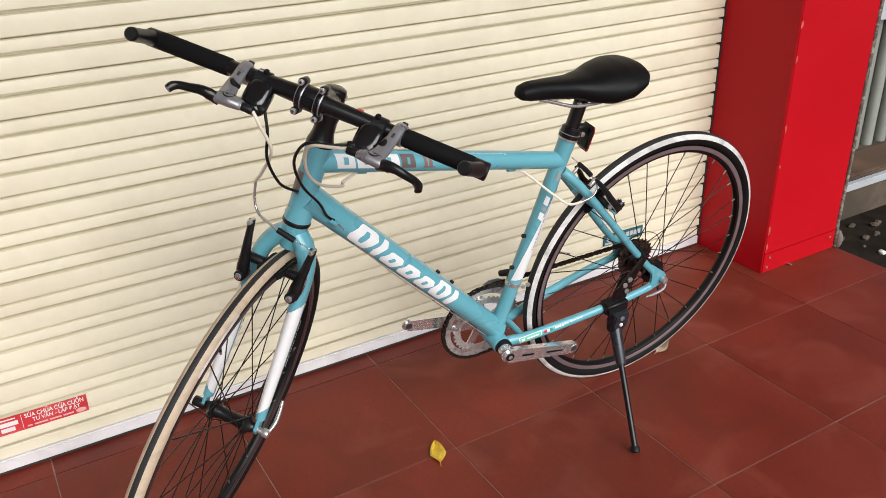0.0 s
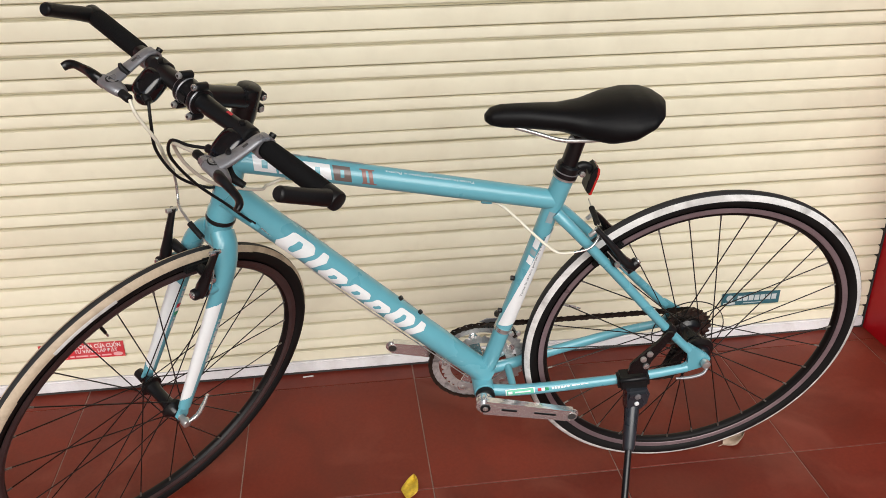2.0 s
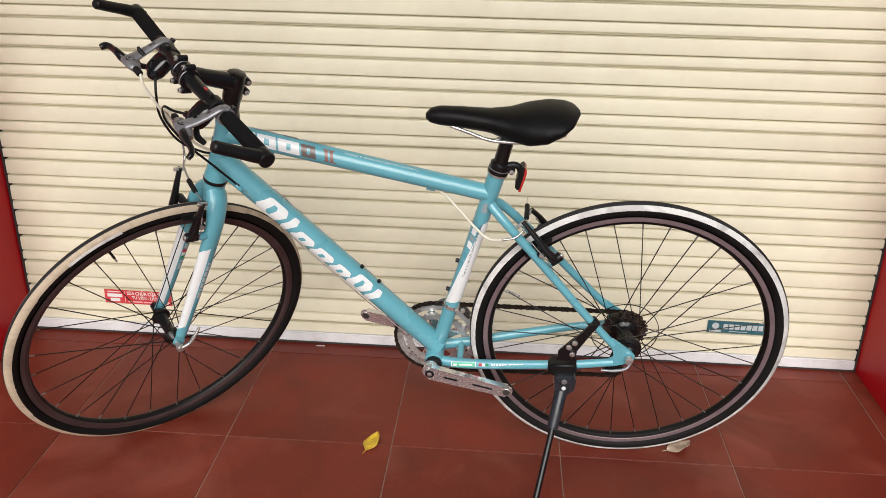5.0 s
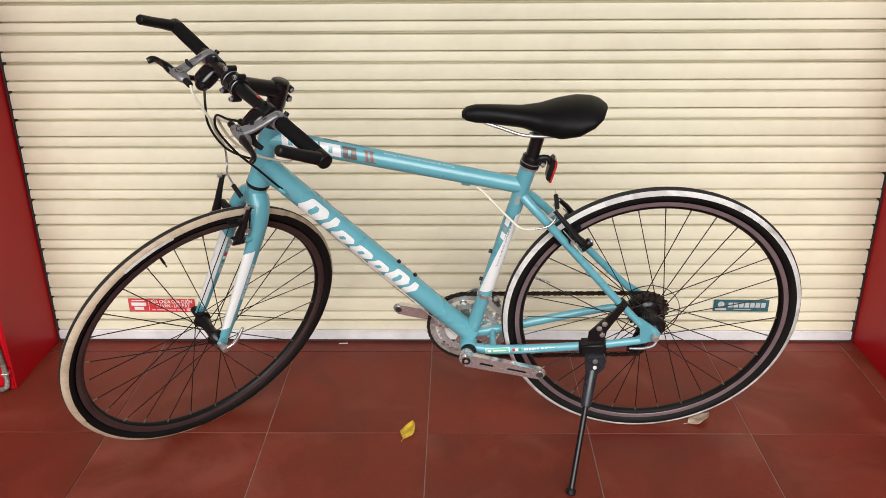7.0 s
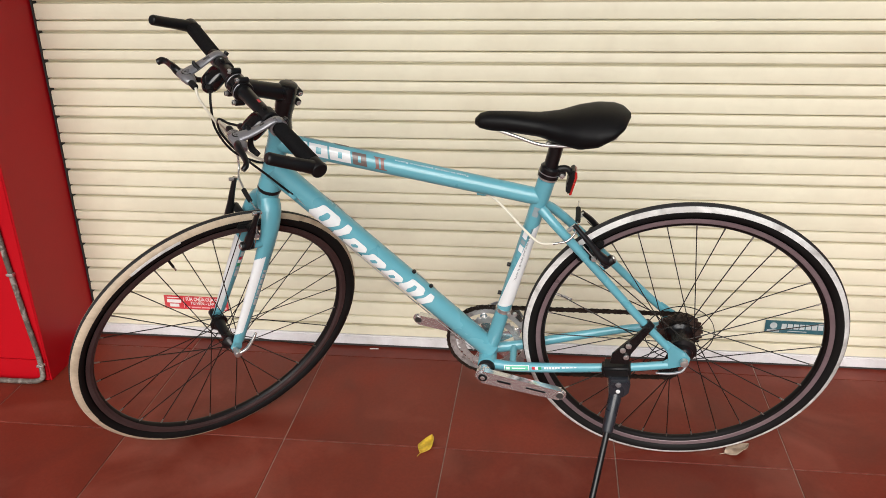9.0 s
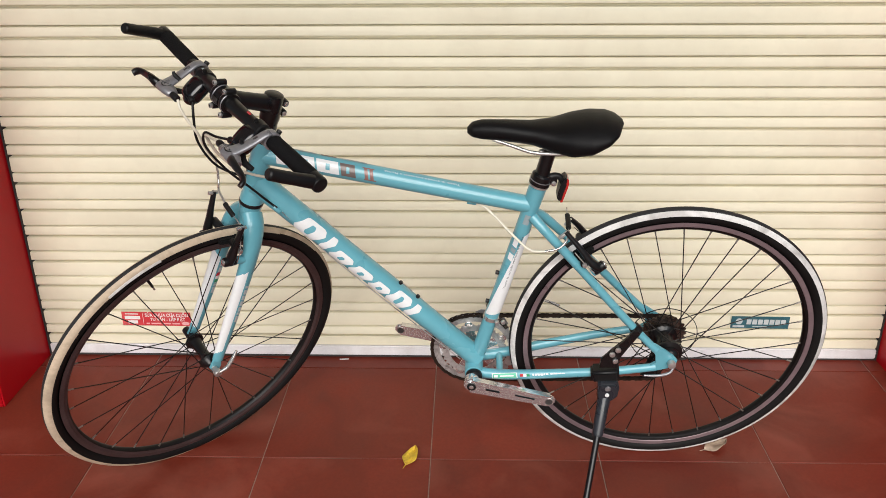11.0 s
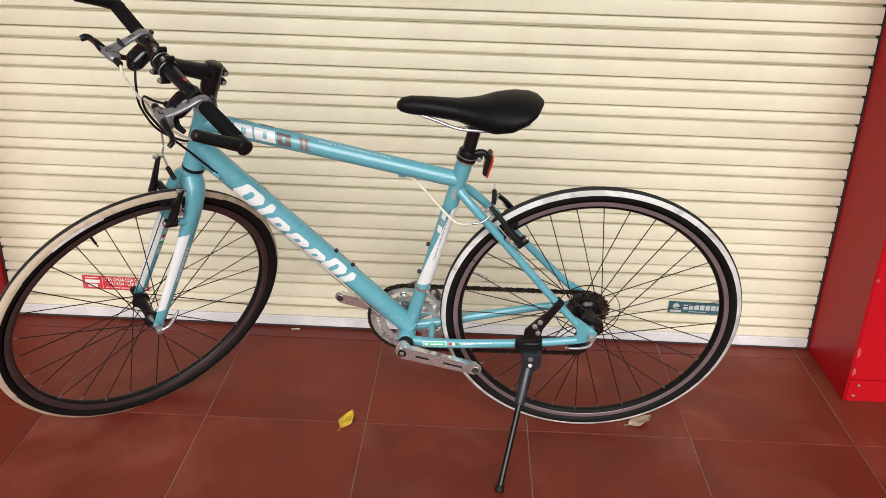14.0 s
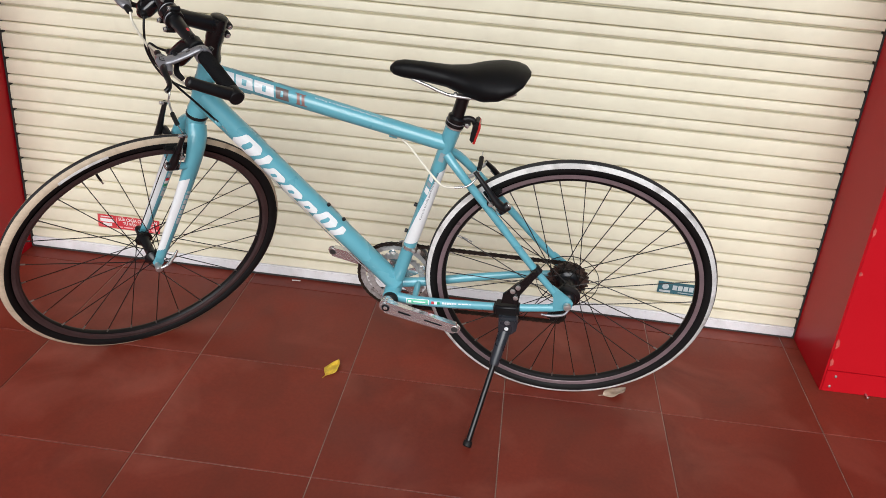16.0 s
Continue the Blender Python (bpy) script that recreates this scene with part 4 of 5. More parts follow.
# fork, in steering space
bm = sweep([(0, 0, 0.016), (0, 0, 0.010), (0, 0, -0.010), (-0.001, 0, -0.030)], [0.0225, 0.0225, 0.0215, 0.016], 24)
fork = part("fork", bm, CELESTE, bike, "celeste fork with white lower blades", S)
for s in (-1, 1):
    pts = spline([(0.0, s * 0.010, -0.002), (-0.003, s * 0.028, -0.020), (-0.0075, s * 0.043, -0.056), (-0.0148, s * 0.048, -0.135), (-0.0258, s * 0.0505, -0.238), (-0.0390, s * 0.053, -FORK_L + 0.02)], 48)
    bm = sweep(pts, [0.0165, 0.0168, 0.0148, 0.0132, 0.0116, 0.0092], 44, flat=1.34)
    bm.faces.index_update()
    for f in bm.faces:
        if len(f.verts) > 4:
            continue
        turn = 360 * (f.index % 44 + 0.5) / 44
        z = pts[f.index // 44].z
        slope = 0.016 * (turn - 270) / 80 * (1 if s > 0 else -1)
        f.material_index = 1 if 192 < turn < 348 and -FORK_L + 0.040 < z - slope * 0.8 and z < -0.127 + slope else 0
    blade = part("fork_blade", bm, [CELESTE, WHITE_DECAL], fork)
    tip = [(-0.047, -FORK_L - 0.012), (-0.055, -FORK_L), (-0.049, -FORK_L + 0.026), (-0.033, -FORK_L + 0.03), (-0.029, -FORK_L), (-0.033, -FORK_L - 0.01)]
    part("fork_end", slab(tip, s * 0.054 - 0.003, s * 0.054 + 0.003, 0.001), CELESTE, fork)
    part("brake_boss", rod((-0.008, s * 0.048, -0.084), (-0.052, s * 0.047, -0.084), 0.0085, 14, edge=0.001), CELESTE, fork)
    a, b = (-0.0155, s * 0.0482, -0.143), (-0.0323, s * 0.0518, -0.298)
    for s0, w, top in ((0.004, 0.006, 58), (0.014, 0.012, 58), (0.029, 0.012, 44), (0.044, 0.012, 44), (0.059, 0.012, 44), (0.074, 0.006, 50), (0.083, 0.017, 58)):
        decal("lettering", a, b, 0.0142, 0.0119, s0, s0 + w, (-2, min(36, top - 14)), PALE_PRINT, fork, 0.003, -1, 0.0012)
    if s > 0:
        for k, material in enumerate((FLAG_RED, WHITE_DECAL, FLAG_GREEN)):
            decal("flag", a, b, 0.0142, 0.0119, 0.042 + k * 0.009, 0.051 + k * 0.009, (-8, 32), material, fork, 0, -1, 0.0016)
bm = rod((-RAKE, -0.079, -FORK_L), (-RAKE, -0.066, -FORK_L), 0.0085, 16, edge=0.002)
rod((-RAKE, -0.066, -FORK_L), (-RAKE, -0.05, -FORK_L), 0.006, 12, bm)
part("quick_release", bm, STEEL, bike, "steel quick-release nut", S)
part("quick_release_lever", sweep(spline([(-RAKE + 0.002, -0.077, -FORK_L + 0.004), (-RAKE + 0.016, -0.08, -FORK_L + 0.016), (-RAKE + 0.026, -0.079, -FORK_L + 0.036), (-RAKE + 0.034, -0.076, -FORK_L + 0.056)], 6), [0.003, 0.0042, 0.0045, 0.004, 0.0028], 10), STEEL, bike, "curved steel quick-release lever", S)
part("quick_release", rod((-RAKE, 0.05, -FORK_L), (-RAKE, 0.074, -FORK_L), 0.0095, 16, edge=0.002), BLACK_PAINT, bike, "", S)

# headset and stem
SB = S @ Matrix.Translation((-0.0055, 0, 0.0030)) @ pose(0, 0, 0, -1.1)       # handlebar group, rolled a little in the stem
hs = part("headset", sweep([(0, 0, z) for z in (0.0165, 0.0185, 0.0225, 0.0245)], [0.0238, 0.0246, 0.0246, 0.0238], 28), BLACK_PAINT, bike, "black headset cup", S)
part("upper_cup", sweep([(0, 0, z) for z in (0.162, 0.164, 0.170, 0.178)], [0.0225, 0.0232, 0.0222, 0.0192], 28), BLACK_PAINT, hs)
bm = sweep([(0, 0, z) for z in (0.174, 0.180, 0.186, 0.204, 0.211, 0.254, 0.259, 0.2615)], [0.0205, 0.0192, 0.0178, 0.0174, 0.0190, 0.0190, 0.0176, 0.0135], 28)
sweep(spline([(0.002, 0, 0.2395), (-0.03, 0, 0.2455), (-0.063, 0, 0.2520), (-0.092, 0, 0.2570)], 5), [0.0178, 0.0162, 0.0154, 0.0165], 20, bm)
rod((-0.100, -0.0215, 0.2585), (-0.100, 0.0215, 0.2585), 0.0188, 28, bm, edge=0.002)
stem = part("stem", bm, BLACK_PAINT, bike, "black alloy stem", S)
plate_ob = None
BAR_C = Vector((-0.100, 0, 0.2585))
for y in (-0.0150, 0.0150):
    bm = bmesh.new()
    rings = []
    for k in range(21):
        a = radians(-100 + 10 * k)
        d = Vector((-math.cos(a), 0, math.sin(a)))
        rings.append([bm.verts.new(BAR_C + d * r + Vector((0, y + w, 0))) for r, w in ((0.0158, -0.0052), (0.0196, -0.0052), (0.0206, -0.0036), (0.0206, 0.0036), (0.0196, 0.0052), (0.0158, 0.0052))])
    for r0, r1 in zip(rings, rings[1:]):
        for k in range(6):
            bm.faces.new((r0[k], r0[(k + 1) % 6], r1[(k + 1) % 6], r1[k])).material_index = 1 if k in (1, 3) else 0
    bm.faces.new(rings[0][::-1]), bm.faces.new(rings[-1])
    ob = part("face_plate" if plate_ob is None else "plate_arm", bm, [BLACK_PAINT, GREY_METAL], stem if plate_ob is None else plate_ob, "black face plate with worn silver edges" if plate_ob is None else "")
    plate_ob = plate_ob or ob
part("plate_bridge", block((-0.1210, -0.0102, 0.2520), (-0.1170, 0.0102, 0.2650), 0.0015), BLACK_PAINT, plate_ob)
for y in (-0.0168, 0.0168):
    for z in (-0.0225, 0.0225):
        c = Vector((-0.094, y, 0.2585 + z))
        part("bolt_ear", rod(c, c + Vector((-0.0195, 0, 0)), 0.0062, 14, edge=0.0015), BLACK_PAINT, plate_ob)
        c += Vector((-0.0190, 0, 0))
        part("face_bolt", rod(c, c + Vector((-0.0052, 0, 0)), 0.0047, 14, edge=0.001), STEEL, plate_ob, "steel bolt head")
        # dark six-sided disc on the head paints the shaded socket
        part("bolt_socket", rod(c + Vector((-0.0046, 0, 0)), c + Vector((-0.0056, 0, 0)), 0.0022, 6), DARK_FILL, plate_ob)
for z in (0.224, 0.244):
    part("bolt_ear", rod((0.0218, -0.0115, z), (0.0218, 0.0115, z), 0.0070, 16, edge=0.0015), BLACK_PAINT, stem)
    part("steerer_bolt", rod((0.0218, -0.0145, z), (0.0218, -0.0110, z), 0.0046, 12, edge=0.001), STEEL, stem)
    part("steerer_bolt", rod((0.0218, 0.0110, z), (0.0218, 0.0140, z), 0.0046, 12, edge=0.001), STEEL, stem)

# handlebar with grips, bar ends, levers and shifters
bar = spline([(-0.0765, -0.262, 0.247), (-0.085, -0.14, 0.2515), (-0.094, -0.035, 0.255), (-0.094, 0.035, 0.255), (-0.085, 0.14, 0.2515), (-0.0765, 0.262, 0.247)], 8)
handlebar = part("handlebar", sweep(bar, [0.0111, 0.0113, 0.0122, 0.0150, 0.0122, 0.0113, 0.0111], 20), BLACK_PAINT, bike, "black flat handlebar", SB)
for s, out, inner in ((-1, 0.009, 0.151), (1, 0.003, 0.131)):
    g = [Vector((-0.0845, s * inner, 0.2513)), Vector((-0.0840, s * (inner + 0.004), 0.2511)), Vector((-0.0805, s * 0.196, 0.2493)), Vector((-0.0770, s * (0.248 + out), 0.2475)), Vector((-0.0767, s * (0.251 + out), 0.2474))]
    part("grip", sweep(g, [0.0126, 0.0138, 0.0141, 0.0142, 0.0132], 20), FOAM, handlebar, "black foam grip")
    be = spline([(-0.062, s * (0.259 + out), 0.241), (-0.078, s * (0.262 + out), 0.2465), (-0.104, s * (0.260 + out), 0.253), (-0.135, s * (0.255 + out), 0.260), (-0.159, s * (0.251 + out), 0.2660), (-0.165, s * (0.250 + out), 0.2675)], 6)
    end = part("bar_end", sweep(be, [0.0105, 0.0122, 0.0116, 0.0106, 0.0104, 0.0104, 0.0080], 18), BLACK_PLASTIC, handlebar, "stubby black bar end")
    part("bar_end_clamp", rod((-0.0765, s * (0.2475 + out), 0.2470), (-0.0755, s * (0.2745 + out), 0.2462), 0.0142, 20, edge=0.003), BLACK_PLASTIC, end)
    part("end_bolt", rod((-0.0640, s * (0.2560 + out), 0.2400), (-0.0600, s * (0.2560 + out), 0.2375), 0.0042, 12, edge=0.001), STEEL, end)
    # lever perch: band round the bar, a tapering body, blade and barrel
    band = lathe([(0.0128, -0.0075), (0.0162, -0.0070), (0.0162, 0.0070), (0.0128, 0.0075)], 28)
    o = -0.0185
    k = Vector((-0.152, s * 0.1175 + o, 0.2265))                       # knuckle of the lever
    arm_pts = [(-0.084, s * 0.126 + o, 0.2660), (-0.096, s * 0.125 + o, 0.2640), (-0.114, s * 0.1235 + o, 0.2520), (-0.134, s * 0.121 + o, 0.2400), (k.x, k.y, k.z + 0.005)]
    lv = part("brake_lever", sweep(spline(arm_pts, 6), [0.0092, 0.0088, 0.0094, 0.0112, 0.0132], 20, flat=0.52, up=(0, 1, 0)), GREY_METAL, bike, "grey cast brake lever perch", SB)
    perch = [(k.x + 0.001, s * 0.090 + o, k.z - 0.001), (k.x + 0.001, s * 0.094 + o, k.z - 0.001), (k.x, s * 0.108 + o, k.z), (k.x - 0.001, s * 0.126 + o, k.z - 0.001), (k.x - 0.003, s * 0.144 + o, k.z - 0.004)]
    part("perch_body", sweep(spline(perch, 5), [0.0080, 0.0108, 0.0140, 0.0132, 0.0088], 20, flat=0.7, up=(1, 0, 0)), GREY_METAL, lv)
    # no opening is cut: a dark bar paints the slot's shade
    part("arm_slot", sweep([(-0.1105, s * 0.1235 + o, 0.2582), (-0.1175, s * 0.123 + o, 0.2535)], 0.0026, 10), DARK_FILL, lv, "dark bar for the shade in the casting slot")
    part("clamp_band", band, GREY_METAL, lv, "", Matrix.Translation((-0.0855, s * 0.126 + o, 0.252)) @ pose(0, 0, 0, 0, 0, s * 4))
    part("clamp_bolt", rod((-0.074, s * 0.126 + o, 0.2625), (-0.071, s * 0.126 + o, 0.2685), 0.0048, 12, edge=0.001), BLACK_PLASTIC, lv)
    blade_pts = [(k.x - 0.003, s * 0.124 + o, k.z - 0.005), (k.x - 0.010, s * 0.137 + o, k.z + 0.001), (k.x - 0.013, s * 0.150 + o, k.z + 0.003), (k.x - 0.013, s * 0.168 + o, k.z + 0.000), (k.x - 0.015, s * 0.183 + o, k.z - 0.002), (k.x - 0.019, s * 0.191 + o, k.z - 0.0055), (k.x - 0.025, s * 0.194 + o, k.z - 0.0105)]
    part("lever_blade", sweep(spline(blade_pts, 6), [0.0080, 0.0088, 0.0074, 0.0064, 0.0060, 0.0068, 0.0060], 14, flat=0.75, up=(0, 0, 1)), BLACK_PAINT, lv, "black lever blade with a hooked tip")
    em = Matrix.Translation((k.x - 0.001, s * 0.1135 + o, k.z + 0.0080)) @ pose(0, 0, 0, 0, -8)
    part("perch_emblem", lathe([(0.0, 0), (0.0090, 0), (0.0090, 0.0014), (0.0, 0.0014)], 28), BLACK_PLASTIC, lv, "round dark emblem", em @ pose(0, 0, 0, 90))
    part("emblem_ring", lathe([(0.0050, 0), (0.0072, 0), (0.0072, 0.0009), (0.0050, 0.0009)], 28), GREY_METAL, lv, "", em @ Matrix.Translation((0, 0, 0.0010)) @ pose(0, 0, 0, 90))
    part("barrel_adjuster", rod((k.x, s * 0.093 + o, k.z - 0.001), (k.x + 0.002, s * 0.074 + o, k.z - 0.0025), 0.0064, 14, edge=0.002), BLACK_PLASTIC, lv)
    # shifter pod hugging the bar
    pod = ball((0, 0, 0), 1.0, None, (1, 1, 1), 24)
    for v in pod.verts:
        v.co = Vector([math.copysign(abs(q) ** 0.62, q) * r for q, r in zip(v.co, (0.0255, 0.0205, 0.0150))])
    pod.transform(Matrix.Translation((-0.1085, s * 0.089 + o, 0.2335)) @ pose(0, 0, 0, 0, -52))
    ball((-0.1200, s * 0.084 + o, 0.2190), 1.0, pod, (0.013, 0.015, 0.012), 18)
    sh = part("shifter", pod, GLOSS_BLACK, bike, "gloss black thumb shifter pod", SB, 80)
    part("cable_outlet", rod((-0.124, s * 0.078 + o, 0.225), (-0.125, s * 0.066 + o, 0.2215), 0.0062, 12, edge=0.0015), BLACK_PLASTIC, sh)
    part("shifter_band", lathe([(0.0122, -0.012), (0.0156, -0.010), (0.0160, 0.010), (0.0122, 0.012)], 24), BLACK_PLASTIC, sh, "", Matrix.Translation((-0.0885, s * 0.094 + o, 0.2525)))
    part("band_bolt", rod((-0.094, s * 0.090 + o, 0.266), (-0.097, s * 0.090 + o, 0.2715), 0.0045, 10, edge=0.001), BLACK_PLASTIC, sh)
    part("thumb_lever", sweep(spline([(-0.120, s * 0.10 + o, 0.224), (-0.130, s * 0.125 + o, 0.2145), (-0.126, s * 0.148 + o, 0.2125)], 5), [0.0055, 0.0062, 0.0045], 10, flat=0.6), BLACK_PLASTIC, sh)
    part("trigger", sweep(spline([(-0.130, s * 0.112 + o, 0.242), (-0.137, s * 0.1185 + o, 0.249), (-0.139, s * 0.1205 + o, 0.2545)], 4), [0.0045, 0.004, 0.0025], 10), BLACK_PLASTIC, sh)
    part("print", block((-0.0020, -0.005, 0), (0.0020, 0.005, 0.0006), 0), FLAG_RED if s < 0 else GREY_PRINT, handlebar, "", Matrix.Translation((-0.0930, s * 0.080, 0.2672)) @ pose(0, 0, 0, 0, -12))


def sp(x, y, z):
    """Steering space (the handlebar group's own above the head tube) to frame space."""
    return A.inverted() @ (SB if z > 0.2 else S) @ Vector((x, y, z))


def cable(name, pts, r, material, label, steps=8):
    return part(name, sweep(spline(pts, steps), r, 10), material, bike, label, A)


DT_STOP = DT_A.lerp(DT_B, 0.09)
cable("brake_cable", [sp(-0.150, 0.056, 0.2240), sp(-0.146, 0.042, 0.206), sp(-0.122, 0.030, 0.168), sp(-0.086, 0.048, 0.118), sp(-0.054, 0.067, 0.082)], 0.0026, CABLE_WHITE, "ivory front brake cable housing")
cable("brake_noodle", [sp(-0.054, 0.067, 0.082), sp(-0.044, 0.067, 0.055), sp(-0.042, 0.060, 0.034), sp(-0.048, 0.044, 0.024), sp(-0.051, 0.010, 0.016)], 0.0023, STEEL, "bent steel brake noodle")
cable("brake_boot", [sp(-0.052, 0.010, 0.016), sp(-0.052, -0.008, 0.013), sp(-0.051, -0.022, 0.010)], 0.005, BLACK_RUBBER, "black ribbed rubber cable boot", 4)
cable("brake_wire", [sp(-0.051, -0.022, 0.010), sp(-0.050, -0.04, 0.008), sp(-0.049, -0.056, 0.006)], 0.0012, STEEL, "bare steel brake wire")
cable("shift_cable", [sp(-0.125, 0.048, 0.2215), sp(-0.130, 0.040, 0.194), sp(-0.118, 0.034, 0.15), sp(-0.085, 0.016, 0.108), sp(-0.036, 0.002, 0.086), Vector((-0.85, 0.026, 0.392)), DT_STOP + Vector((-0.004, 0.025, -0.004))], 0.0024, BLACK_PLASTIC, "black shift cable housing")
cable("shift_cable", [sp(-0.125, -0.084, 0.2215), sp(-0.135, -0.060, 0.214), sp(-0.139, -0.028, 0.204), sp(-0.128, -0.010, 0.168), sp(-0.082, -0.018, 0.118), sp(-0.032, -0.038, 0.080), DT_STOP + Vector((-0.012, -0.0275, 0.008)), DT_STOP + Vector((0.002, -0.026, -0.006))], 0.0024, BLACK_PLASTIC, "black shift cable housing")
TT_STOP = TT_A.lerp(TT_B, 0.165) - Vector((0.008, 0, 0.0195))
cable("brake_cable", [sp(-0.150, -0.092, 0.2240), sp(-0.148, -0.070, 0.2175), sp(-0.139, -0.034, 0.201), sp(-0.105, -0.024, 0.155), sp(-0.058, -0.036, 0.122), Vector((-0.79, -0.030, 0.415)), TT_STOP + Vector((-0.03, -0.008, -0.008)), TT_STOP], 0.0026, CABLE_GREY, "grey rear brake cable housing")
TT_STOP2 = TT_A.lerp(TT_B, 0.78) - Vector((-0.006, 0, 0.0205))
cable("brake_cable", [TT_STOP2, TT_STOP2 + Vector((0.025, -0.006, -0.012)), Vector((-0.335, -0.036, 0.288)), Vector((-0.305, -0.050, 0.268)), Vector((-0.278, -0.056, 0.270))], 0.0026, CABLE_WHITE, "ivory rear brake cable housing")
cable("brake_noodle", [(-0.278, -0.056, 0.270), (-0.252, -0.056, 0.277), (-0.236, -0.046, 0.290), (-0.231, -0.026, 0.298)], 0.0023, STEEL, "bent steel brake noodle")
cable("brake_boot", [(-0.231, -0.018, 0.300), (-0.230, 0.004, 0.303), (-0.230, 0.024, 0.305)], 0.0052, BLACK_RUBBER, "black rubber cable boot", 4)
cable("brake_wire", [(-0.231, -0.026, 0.298), (-0.230, 0.02, 0.305), (-0.229, 0.05, 0.307)], 0.0012, STEEL, "bare steel brake wire", 2)
low = (DT_B - DT_A).normalized()
for y in (-0.012, 0.012):
    nd = Vector((-0.72, 0, -0.69))
    cable("shift_wire", [DT_STOP + Vector((0.01, y * 2, -0.016)), DT_A.lerp(DT_B, 0.4) + nd * 0.024 + Vector((0, y, 0)), DT_B + nd * 0.024 - low * 0.03 + Vector((0, y, 0))], 0.0011, STEEL, "bare steel shift wire", 6)
cable("shift_cable", [(-0.06, 0.068, -0.03), (-0.02, 0.08, -0.035), (0.03, 0.082, -0.03), (0.045, 0.078, -0.05), (0.02, 0.072, -0.062)], 0.0024, BLACK_PLASTIC, "black rear shift cable loop")

# kickstand clamped to the near stays
bm = sweep([(-0.086, -0.060, 0.087), (-0.075, -0.0615, 0.075)], [0.0118, 0.0118], 20)
kick = part("kickstand", bm, BLACK_PLASTIC, bike, "black clamp-on side kickstand, folded out", A)
arm = [(-0.088, 0.088), (-0.079, 0.088), (-0.074, 0.080), (-0.110, 0.018), (-0.112, -0.012), (-0.150, -0.012), (-0.148, 0.014), (-0.126, 0.040), (-0.106, 0.062)]
part("bracket", slab(arm, -0.0775, -0.0715, 0.0012), BLACK_PAINT, kick, "black steel bracket plate")
for x, z in ((-0.116, 0.040), (-0.127, 0.028), (-0.119, 0.010)):
    part("bracket_bolt", rod((x, -0.078, z), (x, -0.083, z), 0.0062, 14, edge=0.0012), STEEL, kick, "steel bolt head")
bm = block((-0.034, -0.022, -0.016), (0.026, 0.014, 0.014), 0.006, None, Matrix.Translation((-0.131, -0.064, -0.031)) @ pose(0, 0, 0, 0, -9, -6), 3)
part("stay_clamp", bm, BLACK_PLASTIC, kick)
hous = [(-0.152, -0.042), (-0.112, -0.040), (-0.106, -0.052), (-0.108, -0.078), (-0.116, -0.088), (-0.124, -0.094), (-0.148, -0.096), (-0.150, -0.07)]
part("pivot_housing", slab(hous, -0.098, -0.070, 0.005), CAST_GREY, kick, "dark grey cast pivot housing")
part("pivot_bolt", rod((-0.131, -0.1, -0.052), (-0.131, -0.096, -0.052), 0.0065, 14, edge=0.0012), GREY_METAL, kick)
part("pivot_pin", rod((-0.131, -0.1005, -0.07), (-0.131, -0.096, -0.07), 0.0048, 14, edge=0.001), WHITE_DECAL, kick, "pale pivot pin")
foot = bike.matrix_basis.inverted() @ Vector((0.325, -0.692, 0.008))
foot.z -= RW
knee = Vector((-0.1345, -0.088, -0.088))
part("leg_sleeve", sweep([knee, knee.lerp(foot, 0.28), knee.lerp(foot, 0.30)], [0.0142, 0.0118, 0.0098], 18), CAST_GREY, kick)
part("leg", rod(knee.lerp(foot, 0.28), knee.lerp(foot, 0.97), 0.0068, 14), BLACK_PAINT, kick, "long black leg")
part("foot", sweep([knee.lerp(foot, 0.955), knee.lerp(foot, 0.965), knee.lerp(foot, 1.0), knee.lerp(foot, 1.008)], [0.0085, 0.0105, 0.0105, 0.008], 16), BLACK_RUBBER, kick, "rubber foot")

# ---- pillars ----
right_pillar, PF, PWID = pillar("pillar_right", 1.243, 1.588, "red sheet-clad pillar with chipped corner beside the shutter")
pillar("pillar_left", -1.476, -1.129, "red sheet-clad pillar beside the shutter")
rnd = random.Random(5)
for z in (0.09, 0.148, 0.355, 0.47, 0.673, 0.768, 0.95, 1.05):
    h = rnd.uniform(0.006, 0.017)
    part("paint_chip", slab([(0.004 + rnd.uniform(0, 0.004), z - h), (0.012 + rnd.uniform(0, 0.003), z - h * 0.4), (0.013, z + h * 0.5), (0.0075, z + h), (0.0045, z + h * 0.4)], PF - 0.0007, PF + 0.002), CHIP, right_pillar)
for x, z in ((0.022, 0.018), (0.32, 0.045), (0.03, 0.05)):
    part("screw", rod((x, PF - 0.004, z), (x, PF, z), 0.004, 10, edge=0.001), STEEL, right_pillar)
part("ground_hook", rod((0.12, PF - 0.02, 0.006), (0.12, PF + 0.0, 0.006), 0.003, 8, edge=0.001), STEEL, right_pillar, "small rusty peg at the foot")

# ---- stickers on the shutter ----
def plate(x0, x1, z0, z1, y, t=0.0008):
    return slab([(x0, z0), (x1, z0), (x1, z1), (x0, z1)], y - t, y, 0)


